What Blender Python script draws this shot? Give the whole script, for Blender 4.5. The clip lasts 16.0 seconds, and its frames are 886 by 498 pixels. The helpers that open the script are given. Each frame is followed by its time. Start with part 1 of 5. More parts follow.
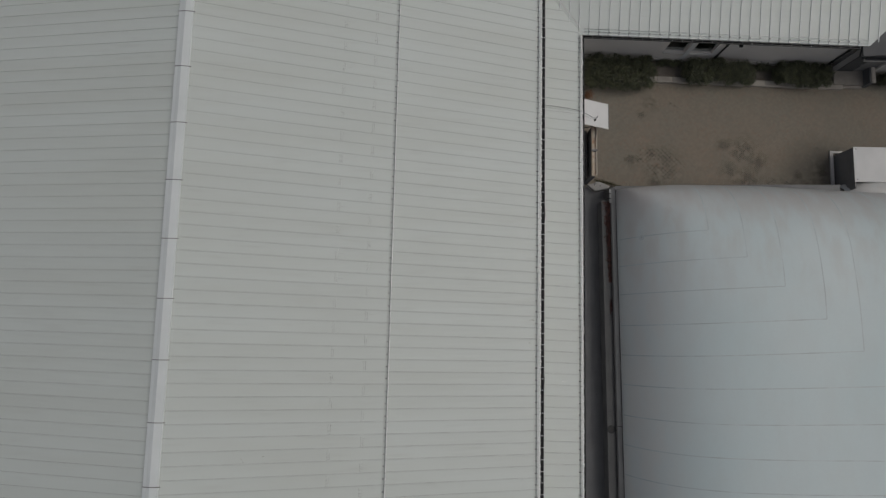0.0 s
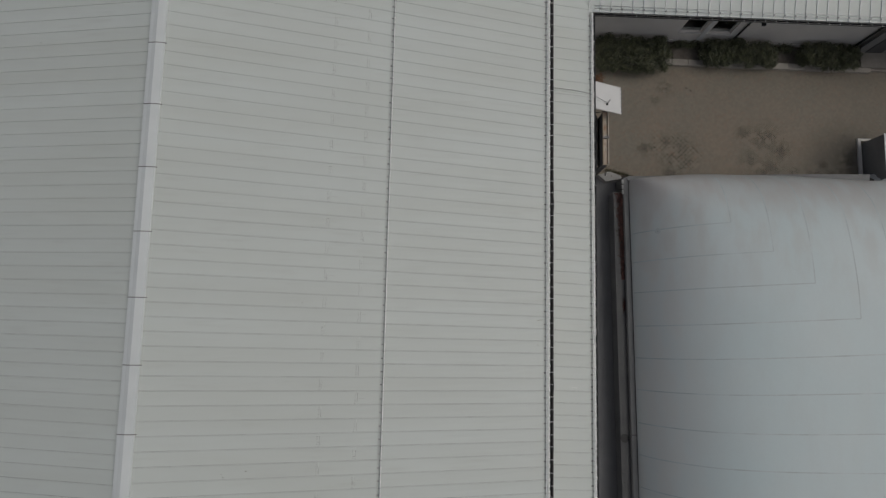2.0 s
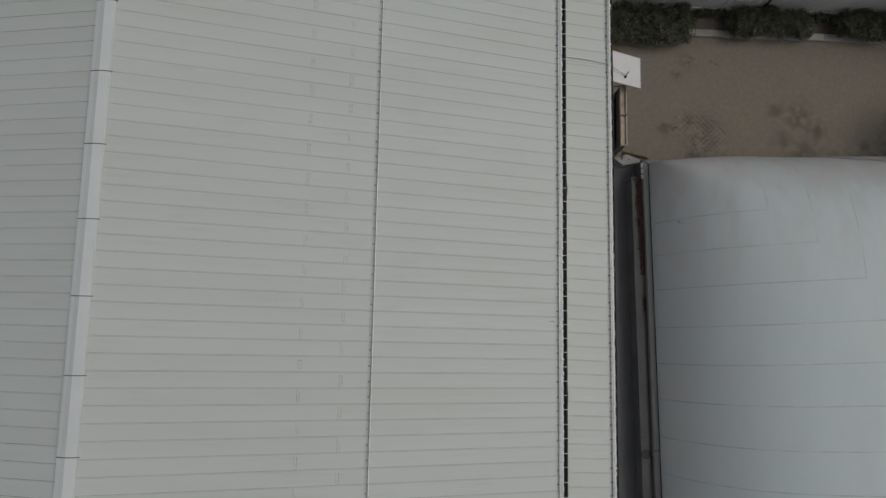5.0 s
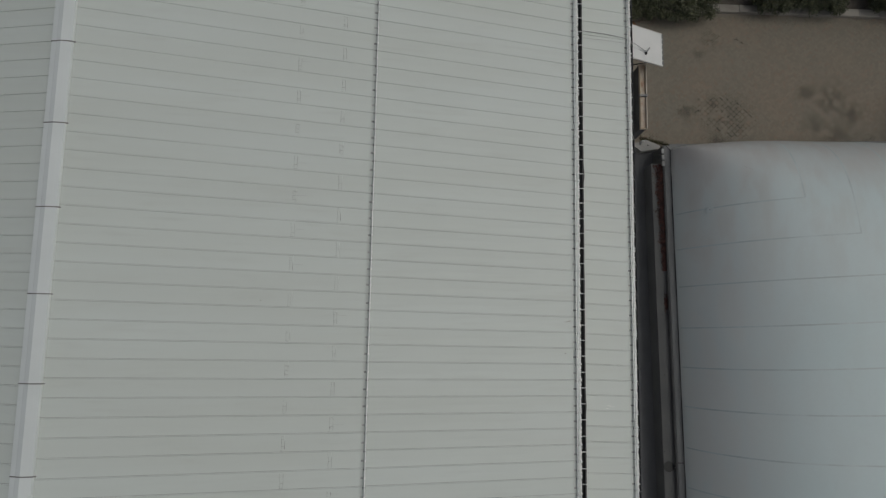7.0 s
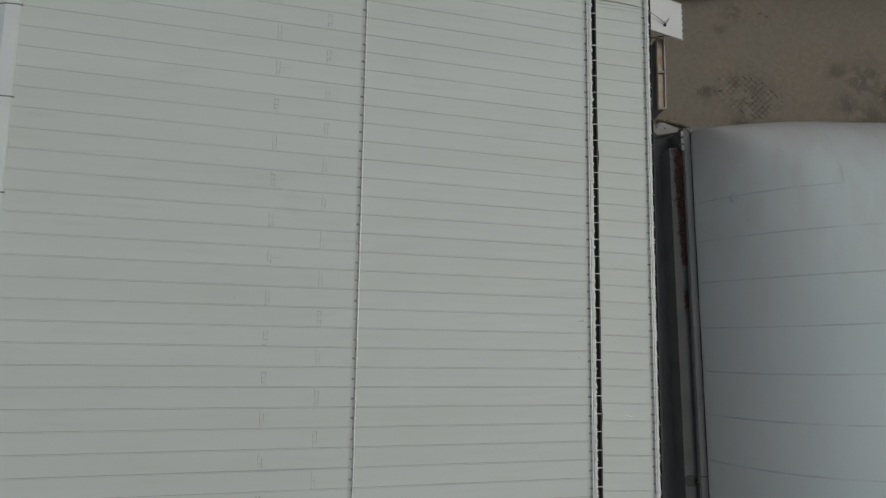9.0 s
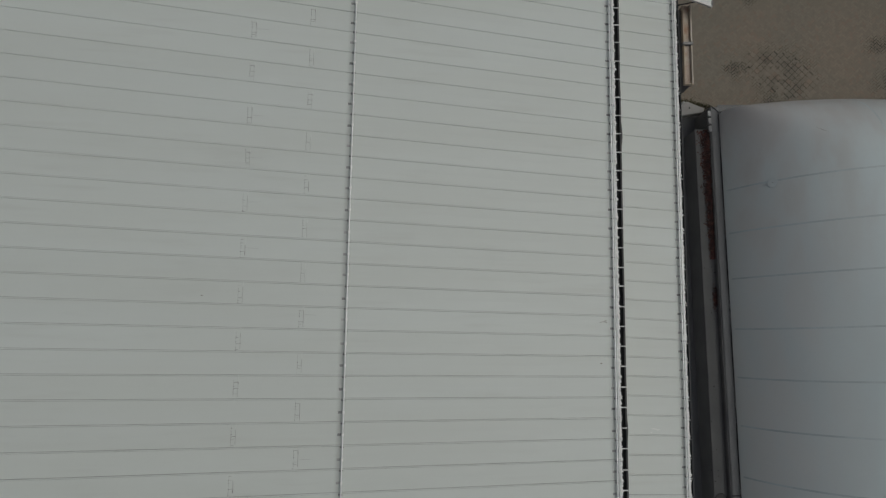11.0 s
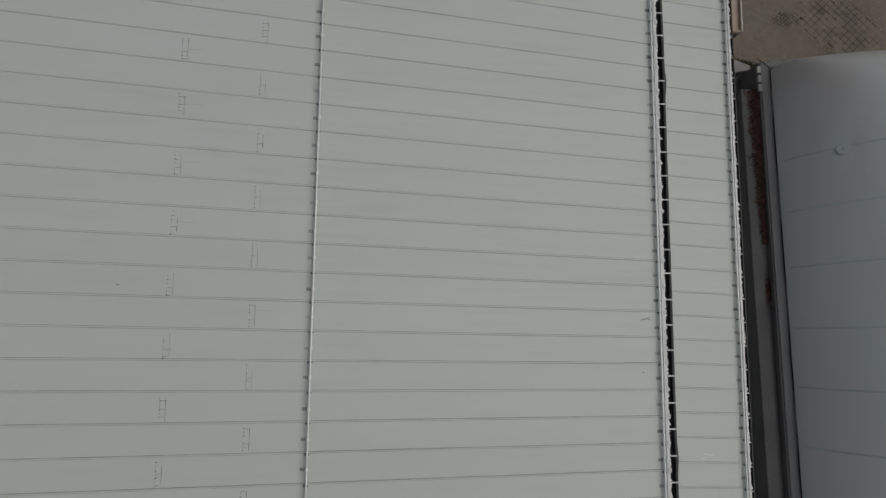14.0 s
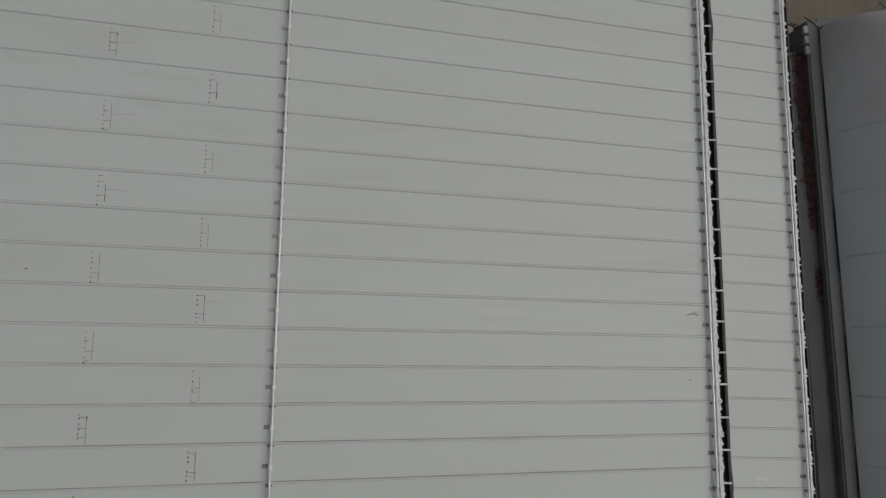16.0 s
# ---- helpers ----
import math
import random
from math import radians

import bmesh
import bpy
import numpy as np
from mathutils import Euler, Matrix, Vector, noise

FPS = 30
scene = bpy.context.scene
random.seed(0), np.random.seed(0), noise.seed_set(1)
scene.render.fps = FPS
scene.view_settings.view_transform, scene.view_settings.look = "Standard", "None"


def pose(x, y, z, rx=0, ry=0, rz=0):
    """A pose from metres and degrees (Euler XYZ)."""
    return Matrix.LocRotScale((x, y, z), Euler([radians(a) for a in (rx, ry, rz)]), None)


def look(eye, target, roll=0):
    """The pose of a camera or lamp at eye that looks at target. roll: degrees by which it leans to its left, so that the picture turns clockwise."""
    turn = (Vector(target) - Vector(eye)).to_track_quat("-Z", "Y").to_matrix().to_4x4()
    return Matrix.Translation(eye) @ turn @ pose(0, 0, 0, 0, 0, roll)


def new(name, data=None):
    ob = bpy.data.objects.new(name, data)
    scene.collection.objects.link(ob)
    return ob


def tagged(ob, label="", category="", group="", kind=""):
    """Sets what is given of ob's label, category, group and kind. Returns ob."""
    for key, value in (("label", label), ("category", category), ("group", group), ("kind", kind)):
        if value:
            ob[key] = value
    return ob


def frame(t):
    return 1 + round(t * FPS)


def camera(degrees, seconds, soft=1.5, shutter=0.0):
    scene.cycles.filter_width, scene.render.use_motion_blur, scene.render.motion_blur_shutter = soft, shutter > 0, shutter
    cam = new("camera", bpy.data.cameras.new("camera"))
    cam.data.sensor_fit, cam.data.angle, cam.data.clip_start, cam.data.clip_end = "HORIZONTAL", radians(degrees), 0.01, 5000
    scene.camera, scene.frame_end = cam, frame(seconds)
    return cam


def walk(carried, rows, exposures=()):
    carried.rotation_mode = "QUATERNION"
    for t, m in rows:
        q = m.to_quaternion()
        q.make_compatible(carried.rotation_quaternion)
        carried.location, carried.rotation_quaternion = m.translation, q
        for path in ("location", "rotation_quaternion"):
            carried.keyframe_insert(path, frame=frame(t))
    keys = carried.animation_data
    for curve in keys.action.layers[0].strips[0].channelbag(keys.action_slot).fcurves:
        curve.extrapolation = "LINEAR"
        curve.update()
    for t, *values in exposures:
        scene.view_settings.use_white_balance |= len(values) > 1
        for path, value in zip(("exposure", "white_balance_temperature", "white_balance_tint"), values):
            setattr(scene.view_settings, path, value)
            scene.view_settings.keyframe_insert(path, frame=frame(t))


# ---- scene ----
cam = camera(73.06, 16.0, 1.25)
ROWS = [
    (0.0, 0.243, -0.489, 37.662, 6.557, 0.339, 1.302),
    (0.5, 0.226, -0.498, 36.995, 6.552, 0.316, 1.279),
    (1.0, 0.236, -0.489, 36.334, 6.554, 0.283, 1.254),
    (1.5, 0.210, -0.478, 35.678, 6.557, 0.264, 1.232),
    (2.0, 0.175, -0.476, 35.023, 6.556, 0.250, 1.207),
    (2.5, 0.174, -0.484, 34.372, 6.550, 0.230, 1.177),
    (3.0, 0.225, -0.455, 33.730, 6.552, 0.200, 1.143),
    (3.5, 0.239, -0.424, 33.098, 6.553, 0.183, 1.112),
    (4.0, 0.263, -0.413, 32.470, 6.552, 0.162, 1.085),
    (6.5, 0.105, -0.463, 29.312, 6.563, 0.136, 0.996),
    (7.0, 0.065, -0.434, 28.667, 6.551, 0.129, 0.962),
    (7.5, 0.026, -0.434, 28.033, 6.536, 0.122, 0.925),
    (8.0, 0.008, -0.432, 27.410, 6.524, 0.115, 0.888),
    (8.5, 0.028, -0.432, 26.793, 6.512, 0.110, 0.856),
    (9.0, 0.107, -0.431, 26.185, 6.502, 0.101, 0.827),
    (11.5, -0.038, -0.422, 22.904, 6.491, -0.199, 0.760),
    (12.0, -0.026, -0.462, 22.252, 6.526, -0.240, 0.728),
    (12.5, -0.025, -0.498, 21.598, 6.560, -0.281, 0.694),
    (13.0, -0.014, -0.499, 20.938, 6.598, -0.324, 0.656),
    (13.5, -0.022, -0.516, 20.278, 6.637, -0.366, 0.624),
    (14.0, -0.001, -0.548, 19.621, 6.681, -0.416, 0.603),
    (14.5, -0.008, -0.585, 18.972, 6.731, -0.463, 0.594),
    (15.0, -0.004, -0.617, 18.322, 6.786, -0.512, 0.592),
    (15.5, -0.016, -0.644, 17.671, 6.843, -0.561, 0.598),
    (16.0, -0.012, -0.682, 17.017, 6.901, -0.613, 0.609),
]
walk(cam, [(t, pose(x, y, z, rx, ry, rz)) for t, x, y, z, rx, ry, rz in ROWS],
     [(0, -0.98, 6500, 10), (4, -1.0, 6500, 10), (8, -1.03, 6450, 6), (12.5, -1.08, 6450, 8), (16, -1.12, 6500, 10)])
# world and light: a bright overcast sky with a weak, very wide sun in the east
SUN_EL, SUN_AZ = 56.0, 84.0
world = bpy.data.worlds.new("overcast_sky")
scene.world = world
world.use_nodes = True
wn, wl = world.node_tree.nodes, world.node_tree.links
sky = wn.new("ShaderNodeTexSky")
sky.sky_type = "NISHITA"
sky.sun_disc = False
sky.sun_elevation, sky.sun_rotation = radians(SUN_EL), radians(SUN_AZ)
sky.dust_density, sky.air_density, sky.ozone_density = 6.0, 1.0, 1.0
grey = wn.new("ShaderNodeHueSaturation")
grey.inputs["Saturation"].default_value = 0.52
wl.new(sky.outputs[0], grey.inputs["Color"])
wl.new(grey.outputs[0], wn["Background"].inputs[0])
wn["Background"].inputs[1].default_value = 0.114
sun_data = bpy.data.lights.new("sun", "SUN")
sun_data.energy, sun_data.angle, sun_data.color = 0.62, radians(40), (0.985, 0.99, 0.95)
sun = new("sun", sun_data)
_e, _a = radians(SUN_EL), radians(SUN_AZ)
sun.matrix_world = look((math.sin(_a) * math.cos(_e) * 60, math.cos(_a) * math.cos(_e) * 60, math.sin(_e) * 60), (0, 0, 0))


# ---------------------------------------------------------------- materials
def surf(name, c1, c2, rough=0.6, metal=0.0, big=0.5, small=25.0, bump=0.15, vary=0.0, stretch=(1, 1, 1), grain=0.25, mask=None, spec=0.5, island=False):
    """A painted, mineral or metal surface: two colours in large patches, fine grain, a little relief, an offset per piece."""
    m = bpy.data.materials.new(name)
    m.use_nodes = True
    n, l = m.node_tree.nodes, m.node_tree.links
    b = n["Principled BSDF"]
    geo = n.new("ShaderNodeNewGeometry")
    mp = n.new("ShaderNodeMapping")
    mp.inputs["Scale"].default_value = stretch
    l.new(geo.outputs["Position"], mp.inputs["Vector"])
    t1 = n.new("ShaderNodeTexNoise")
    t1.inputs["Scale"].default_value, t1.inputs["Detail"].default_value = big, 6
    l.new(mp.outputs[0], t1.inputs["Vector"])
    r1 = n.new("ShaderNodeMapRange")
    r1.inputs["From Min"].default_value, r1.inputs["From Max"].default_value = 0.32, 0.68
    l.new(t1.outputs["Fac"], r1.inputs["Value"])
    mix = n.new("ShaderNodeMix")
    mix.data_type = "RGBA"
    mix.inputs["A"].default_value, mix.inputs["B"].default_value = (*c1, 1), (*c2, 1)
    l.new(r1.outputs[0], mix.inputs["Factor"])
    t2 = n.new("ShaderNodeTexNoise")
    t2.inputs["Scale"].default_value, t2.inputs["Detail"].default_value = small, 4
    l.new(geo.outputs["Position"], t2.inputs["Vector"])
    r2 = n.new("ShaderNodeMapRange")
    r2.inputs["To Min"].default_value, r2.inputs["To Max"].default_value = 1 - grain, 1 + grain
    l.new(t2.outputs["Fac"], r2.inputs["Value"])
    info = n.new("ShaderNodeObjectInfo")
    r3 = n.new("ShaderNodeMapRange")
    r3.inputs["To Min"].default_value, r3.inputs["To Max"].default_value = 1 - vary, 1 + vary
    if island:
        own = maths(n, l, "FRACT", maths(n, l, "ADD", info.outputs["Random"], geo.outputs["Random Per Island"]))
        l.new(own, r3.inputs["Value"])
    else:
        l.new(info.outputs["Random"], r3.inputs["Value"])
    mul = n.new("ShaderNodeMath")
    mul.operation = "MULTIPLY"
    l.new(r2.outputs[0], mul.inputs[0])
    l.new(r3.outputs[0], mul.inputs[1])
    sc = n.new("ShaderNodeVectorMath")
    sc.operation = "SCALE"
    l.new(mix.outputs["Result"], sc.inputs[0])
    l.new(mul.outputs[0], sc.inputs["Scale"])
    out = sc.outputs[0]
    if island:
        out = blend(n, l, fade(n, l, maths(n, l, "FRACT", maths(n, l, "MULTIPLY", own, 7.3)), 0.78, 1.0, 0.0, 0.30), out, (0.26, 0.165, 0.12))
    if mask:
        out = mask(n, l, geo, out)
    l.new(out, b.inputs["Base Color"])
    b.inputs["Roughness"].default_value, b.inputs["Metallic"].default_value = rough, metal
    b.inputs["Specular IOR Level"].default_value = spec
    if bump:
        bp = n.new("ShaderNodeBump")
        bp.inputs["Strength"].default_value, bp.inputs["Distance"].default_value = bump, 0.02
        l.new(t2.outputs["Fac"], bp.inputs["Height"])
        l.new(bp.outputs[0], b.inputs["Normal"])
    return m


def blend(n, l, fac, a, col):
    mx = n.new("ShaderNodeMix")
    mx.data_type = "RGBA"
    l.new(fac, mx.inputs["Factor"])
    l.new(a, mx.inputs["A"])
    mx.inputs["B"].default_value = (*col, 1)
    return mx.outputs["Result"]


def maths(n, l, op, a, b=None):
    q = n.new("ShaderNodeMath")
    q.operation = op
    for k, v in enumerate((a, b)):
        if v is None:
            continue
        if isinstance(v, (int, float)):
            q.inputs[k].default_value = v
        else:
            l.new(v, q.inputs[k])
    return q.outputs[0]


def fade(n, l, value, a, b, lo=0.0, hi=1.0):
    q = n.new("ShaderNodeMapRange")
    q.interpolation_type = "SMOOTHSTEP"
    for key, v in (("From Min", a), ("From Max", b), ("To Min", lo), ("To Max", hi)):
        q.inputs[key].default_value = v
    l.new(value, q.inputs["Value"])
    return q.outputs[0]


def bands_and_streaks(bands, wide, col):
    """Darker bands along y at these x, just uphill of the pipes, and faint streaks."""
    def apply(n, l, geo, colour):
        sep = n.new("ShaderNodeSeparateXYZ")
        l.new(geo.outputs["Position"], sep.inputs[0])
        nz = n.new("ShaderNodeTexNoise")
        nz.inputs["Scale"].default_value = 2.2
        l.new(geo.outputs["Position"], nz.inputs["Vector"])
        total = None
        for x, strength in bands:
            d = maths(n, l, "ABSOLUTE", maths(n, l, "SUBTRACT", sep.outputs["X"], x))
            f = fade(n, l, d, 0.0, wide, strength, 0.0)
            total = f if total is None else maths(n, l, "MAXIMUM", total, f)
        total = maths(n, l, "MULTIPLY", total, fade(n, l, nz.outputs["Fac"], 0.25, 0.7, 0.55, 1.0))
        # faint streaks left by water running down the sheets
        mp = n.new("ShaderNodeMapping")
        mp.inputs["Scale"].default_value = (0.35, 4.0, 1.0)
        l.new(geo.outputs["Position"], mp.inputs["Vector"])
        st = n.new("ShaderNodeTexNoise")
        st.inputs["Scale"].default_value, st.inputs["Detail"].default_value = 1.1, 6
        l.new(mp.outputs[0], st.inputs["Vector"])
        bl = n.new("ShaderNodeTexNoise")
        bl.inputs["Scale"].default_value, bl.inputs["Detail"].default_value = 0.45, 3
        l.new(geo.outputs["Position"], bl.inputs["Vector"])
        streak = maths(n, l, "MULTIPLY", fade(n, l, st.outputs["Fac"], 0.50, 0.74, 0.0, 0.17), fade(n, l, bl.outputs["Fac"], 0.4, 0.62))
        colour = blend(n, l, streak, colour, (0.43, 0.44, 0.40))
        return blend(n, l, total, colour, col)
    return apply


def moss_patches(spots, strength, col, everywhere=0.0, toned=(), cells=(), thick=0.9):
    """Dark growth round some worn spots, broken up by noise; some wide areas are darker."""
    def apply(n, l, geo, colour):
        nz = n.new("ShaderNodeTexNoise")
        nz.inputs["Scale"].default_value, nz.inputs["Detail"].default_value = 2.3, 6
        l.new(geo.outputs["Position"], nz.inputs["Vector"])
        total = None
        for x, y, r in spots:
            v = n.new("ShaderNodeVectorMath")
            v.operation = "DISTANCE"
            l.new(geo.outputs["Position"], v.inputs[0])
            v.inputs[1].default_value = (x, y, 0)
            f = fade(n, l, v.outputs["Value"], 0.0, r, 1.0, 0.0)
            total = f if total is None else maths(n, l, "MAXIMUM", total, f)
        total = maths(n, l, "ADD", total, everywhere)
        total = maths(n, l, "MULTIPLY", total, fade(n, l, nz.outputs["Fac"], 0.435, 0.51))
        for x, y, r, k in toned:
            v = n.new("ShaderNodeVectorMath")
            v.operation = "DISTANCE"
            l.new(geo.outputs["Position"], v.inputs[0])
            v.inputs[1].default_value = (x, y, 0)
            tone = maths(n, l, "MULTIPLY", fade(n, l, v.outputs["Value"], r * 0.2, r, k, 0.0), fade(n, l, nz.outputs["Fac"], 0.2, 0.55, 0.75, 1.0))
            colour = blend(n, l, tone, colour, (0.085, 0.080, 0.068))
        colour = blend(n, l, maths(n, l, "MULTIPLY", total, strength), colour, col)
        fine = n.new("ShaderNodeTexNoise")
        fine.inputs["Scale"].default_value, fine.inputs["Detail"].default_value = 4.5, 4
        l.new(geo.outputs["Position"], fine.inputs["Vector"])
        grown = None
        for x, y, r in cells:
            v = n.new("ShaderNodeVectorMath")
            v.operation = "DISTANCE"
            l.new(geo.outputs["Position"], v.inputs[0])
            v.inputs[1].default_value = (x, y, 0)
            f = fade(n, l, v.outputs["Value"], r * 0.35, r, thick, 0.0)
            grown = f if grown is None else maths(n, l, "MAXIMUM", grown, f)
        if grown is None:
            return colour
        return blend(n, l, maths(n, l, "MULTIPLY", grown, fade(n, l, fine.outputs["Fac"], 0.40, 0.52)), colour, col)
    return apply


def weathering():
    """Brownish run-off on the dome fabric, heavier at its sheltered north end, in streaks that follow the fall; paler
    towards the west edge.
    """
    def apply(n, l, geo, colour):
        sep = n.new("ShaderNodeSeparateXYZ")
        l.new(geo.outputs["Position"], sep.inputs[0])
        mp = n.new("ShaderNodeMapping")
        mp.inputs["Scale"].default_value = (0.9, 0.35, 0.5)
        l.new(geo.outputs["Position"], mp.inputs["Vector"])
        nz = n.new("ShaderNodeTexNoise")
        nz.inputs["Scale"].default_value, nz.inputs["Detail"].default_value = 1.3, 6
        l.new(mp.outputs[0], nz.inputs["Vector"])
        f = maths(n, l, "MULTIPLY", fade(n, l, nz.outputs["Fac"], 0.38, 0.68), fade(n, l, sep.outputs["Y"], -1.0, 6.5, 0.08, 0.42))
        west_pale = maths(n, l, "MULTIPLY", fade(n, l, nz.outputs["Fac"], 0.30, 0.62, 0.55, 1.0), fade(n, l, sep.outputs["X"], 10.8, 15.0, 0.92, 0.0))
        colour = blend(n, l, west_pale, colour, (0.69, 0.70, 0.675))
        colour = blend(n, l, f, colour, (0.50, 0.485, 0.45))
        film = maths(n, l, "MULTIPLY", fade(n, l, sep.outputs["Y"], 4.2, 7.6, 0.0, 0.7), fade(n, l, nz.outputs["Fac"], 0.2, 0.6, 0.6, 1.0))
        return blend(n, l, film, colour, (0.52, 0.485, 0.465))
    return apply


RAIL_X, PIPE_X, EAVE_X = 5.08, -2.61, 7.77
M_roof = surf("roof_steel", (0.580, 0.615, 0.577), (0.608, 0.65, 0.620), 0.5, 0.0, 0.35, 60, 0.03, 0.012, (0.25, 1.6, 1), 0.03,
              bands_and_streaks(((RAIL_X - 0.13, 0.16), (PIPE_X - 0.1, 0.40), (EAVE_X - 0.17, 0.2)), 0.13, (0.32, 0.33, 0.32)))
M_seam = surf("seam_steel", (0.48, 0.51, 0.475), (0.54, 0.565, 0.53), 0.45, 0.0, 1.5, 60, 0.03, 0.02, (1, 1, 1), 0.05)
M_rib = surf("sky_lit_rib_steel", (0.66, 0.69, 0.68), (0.70, 0.73, 0.72), 0.42, 0.0, 0.8, 50, 0.03, 0.02, (1, 1, 1), 0.03)
M_cap = surf("ridge_cap_steel", (0.66, 0.695, 0.69), (0.70, 0.735, 0.73), 0.45, 0.0, 0.8, 50, 0.03, 0.02, (1, 1, 1), 0.03)
M_seamshade = surf("seam_shade", (0.29, 0.295, 0.29), (0.47, 0.485, 0.47), 0.9, 0.0, 2.6, 30, 0.05)
M_dark = surf("dark_sealant_and_shade", (0.12, 0.12, 0.12), (0.26, 0.26, 0.25), 0.8, 0.0, 6, 40, 0.1)
M_lap = surf("lap_sealant", (0.12, 0.12, 0.115), (0.36, 0.37, 0.35), 0.8, 0.0, 9, 60, 0.1)
M_stain = surf("pale_run_off", (0.42, 0.43, 0.42), (0.50, 0.52, 0.50), 0.8, 0.0, 9, 60, 0.0)
M_screw = surf("weathered_screw", (0.06, 0.055, 0.05), (0.035, 0.035, 0.035), 0.6, 0.4, 6, 60, 0.1)
M_galv = surf("galvanised_steel", (0.79, 0.80, 0.79), (0.70, 0.71, 0.70), 0.3, 0.45, 4, 60, 0.03, 0.05)
M_strap = surf("dull_strap", (0.62, 0.625, 0.62), (0.50, 0.505, 0.50), 0.5, 0.2, 6, 60, 0.05, 0.15)
M_clamp = surf("clamp_steel", (0.17, 0.17, 0.17), (0.25, 0.25, 0.25), 0.5, 0.4, 8, 80, 0.05, 0.15)
M_plate = surf("grey_plate", (0.25, 0.255, 0.25), (0.36, 0.36, 0.355), 0.55, 0.1, 6, 60, 0.05, 0.30)
M_panel = surf("grey_side_panel", (0.195, 0.192, 0.188), (0.235, 0.232, 0.226), 0.6, 0.0, 1.5, 40, 0.05)
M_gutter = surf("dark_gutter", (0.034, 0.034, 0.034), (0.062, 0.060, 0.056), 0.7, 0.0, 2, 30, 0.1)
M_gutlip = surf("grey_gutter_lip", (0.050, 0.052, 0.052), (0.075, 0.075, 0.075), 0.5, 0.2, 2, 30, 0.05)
M_seal = surf("white_sealant", (0.90, 0.90, 0.88), (0.80, 0.80, 0.77), 0.6, 0.0, 6, 40, 0.2)
M_wall = surf("pale_render", (0.65, 0.615, 0.57), (0.72, 0.69, 0.645), 0.85, 0.0, 0.6, 40, 0.2, 0, (1, 1, 1), 0.08)
M_hallwall = surf("pale_grey_render", (0.46, 0.465, 0.47), (0.52, 0.525, 0.53), 0.85, 0.0, 0.6, 40, 0.2, 0, (1, 1, 1), 0.08)
M_white = surf("white_paint", (0.70, 0.70, 0.685), (0.65, 0.655, 0.64), 0.4, 0.0, 1.2, 30, 0.03, 0, (1, 1, 1), 0.03)
M_top = surf("weathered_white_sheet", (0.60, 0.60, 0.59), (0.55, 0.555, 0.545), 0.5, 0.0, 1.2, 30, 0.03, 0, (1, 1, 1), 0.05)
M_frame = surf("window_frame_paint", (0.60, 0.58, 0.55), (0.54, 0.52, 0.495), 0.5, 0.0, 2, 40, 0.05)
M_concrete = surf("concrete", (0.29, 0.285, 0.27), (0.36, 0.35, 0.335), 0.9, 0.0, 0.9, 45, 0.3, 0.03, (1, 1, 1), 0.15)
M_band = surf("dark_concrete_and_shade", (0.098, 0.099, 0.099), (0.125, 0.125, 0.123), 0.9, 0.0, 0.9, 45, 0.3, 0.03, (1, 1, 1), 0.15)
M_kerb = surf("sandstone_kerb", (0.40, 0.37, 0.325), (0.31, 0.285, 0.25), 0.9, 0.0, 1.5, 45, 0.3, 0.06, (1, 1, 1), 0.15)
M_step = surf("worn_step_stone", (0.30, 0.275, 0.245), (0.235, 0.215, 0.19), 0.9, 0.0, 1.5, 45, 0.3, 0.05, (1, 1, 1), 0.15)
M_soil = surf("garden_soil", (0.105, 0.09, 0.075), (0.165, 0.145, 0.125), 0.95, 0.0, 2.5, 20, 0.8, 0, (1, 1, 1), 0.4)
M_asphalt = surf("worn_asphalt", (0.150, 0.152, 0.156), (0.178, 0.18, 0.183), 0.92, 0.0, 0.7, 80, 0.4, 0, (1, 1, 1), 0.25)
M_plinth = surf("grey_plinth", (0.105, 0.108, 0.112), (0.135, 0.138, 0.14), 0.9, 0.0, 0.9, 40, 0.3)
# dark colour standing for shade, beside the trough and at the entrance
M_shade = surf("dark_shade_fill", (0.070, 0.070, 0.071), (0.10, 0.10, 0.10), 0.9, 0.0, 0.9, 40, 0.3)
M_land = surf("bare_land", (0.16, 0.145, 0.12), (0.10, 0.11, 0.07), 0.95, 0.0, 0.05, 2, 0.5, 0, (1, 1, 1), 0.3)
SPOTS = ((13.85, 9.65, 2.2), (11.9, 9.9, 0.8), (13.2, 10.2, 1.2), (13.9, 10.0, 1.3), (14.3, 9.4, 0.9), (17.8, 10.95, 0.8), (19.0, 10.6, 1.8), (19.95, 9.95, 1.3), (22.6, 9.1, 0.5),
         (13.3, 8.3, 1.2), (19.3, 8.6, 2.0), (18.2, 9.3, 1.2), (22.0, 8.3, 1.1), (10.0, 8.1, 1.0), (13.2, 13.7, 0.9), (12.6, 12.9, 0.6), (25.2, 10.6, 0.5), (24.0, 9.3, 1.2), (23.3, 8.5, 1.0))
CELLS = ((11.76, 9.94, 0.45), (12.41, 9.99, 0.4), (13.15, 10.36, 0.5), (14.14, 10.15, 0.6), (14.42, 9.17, 0.5), (17.93, 10.99, 0.5), (19.95, 9.76, 0.6), (19.60, 10.72, 0.4),
         (19.28, 8.62, 0.5), (20.78, 8.56, 0.5), (13.42, 8.40, 0.4), (18.20, 9.10, 0.4), (22.55, 9.1, 0.4))
TONED = ((23.6, 9.0, 3.4, 0.75), (26.0, 12.0, 4.0, 0.1))    # where the paving is darker beside the entrance box
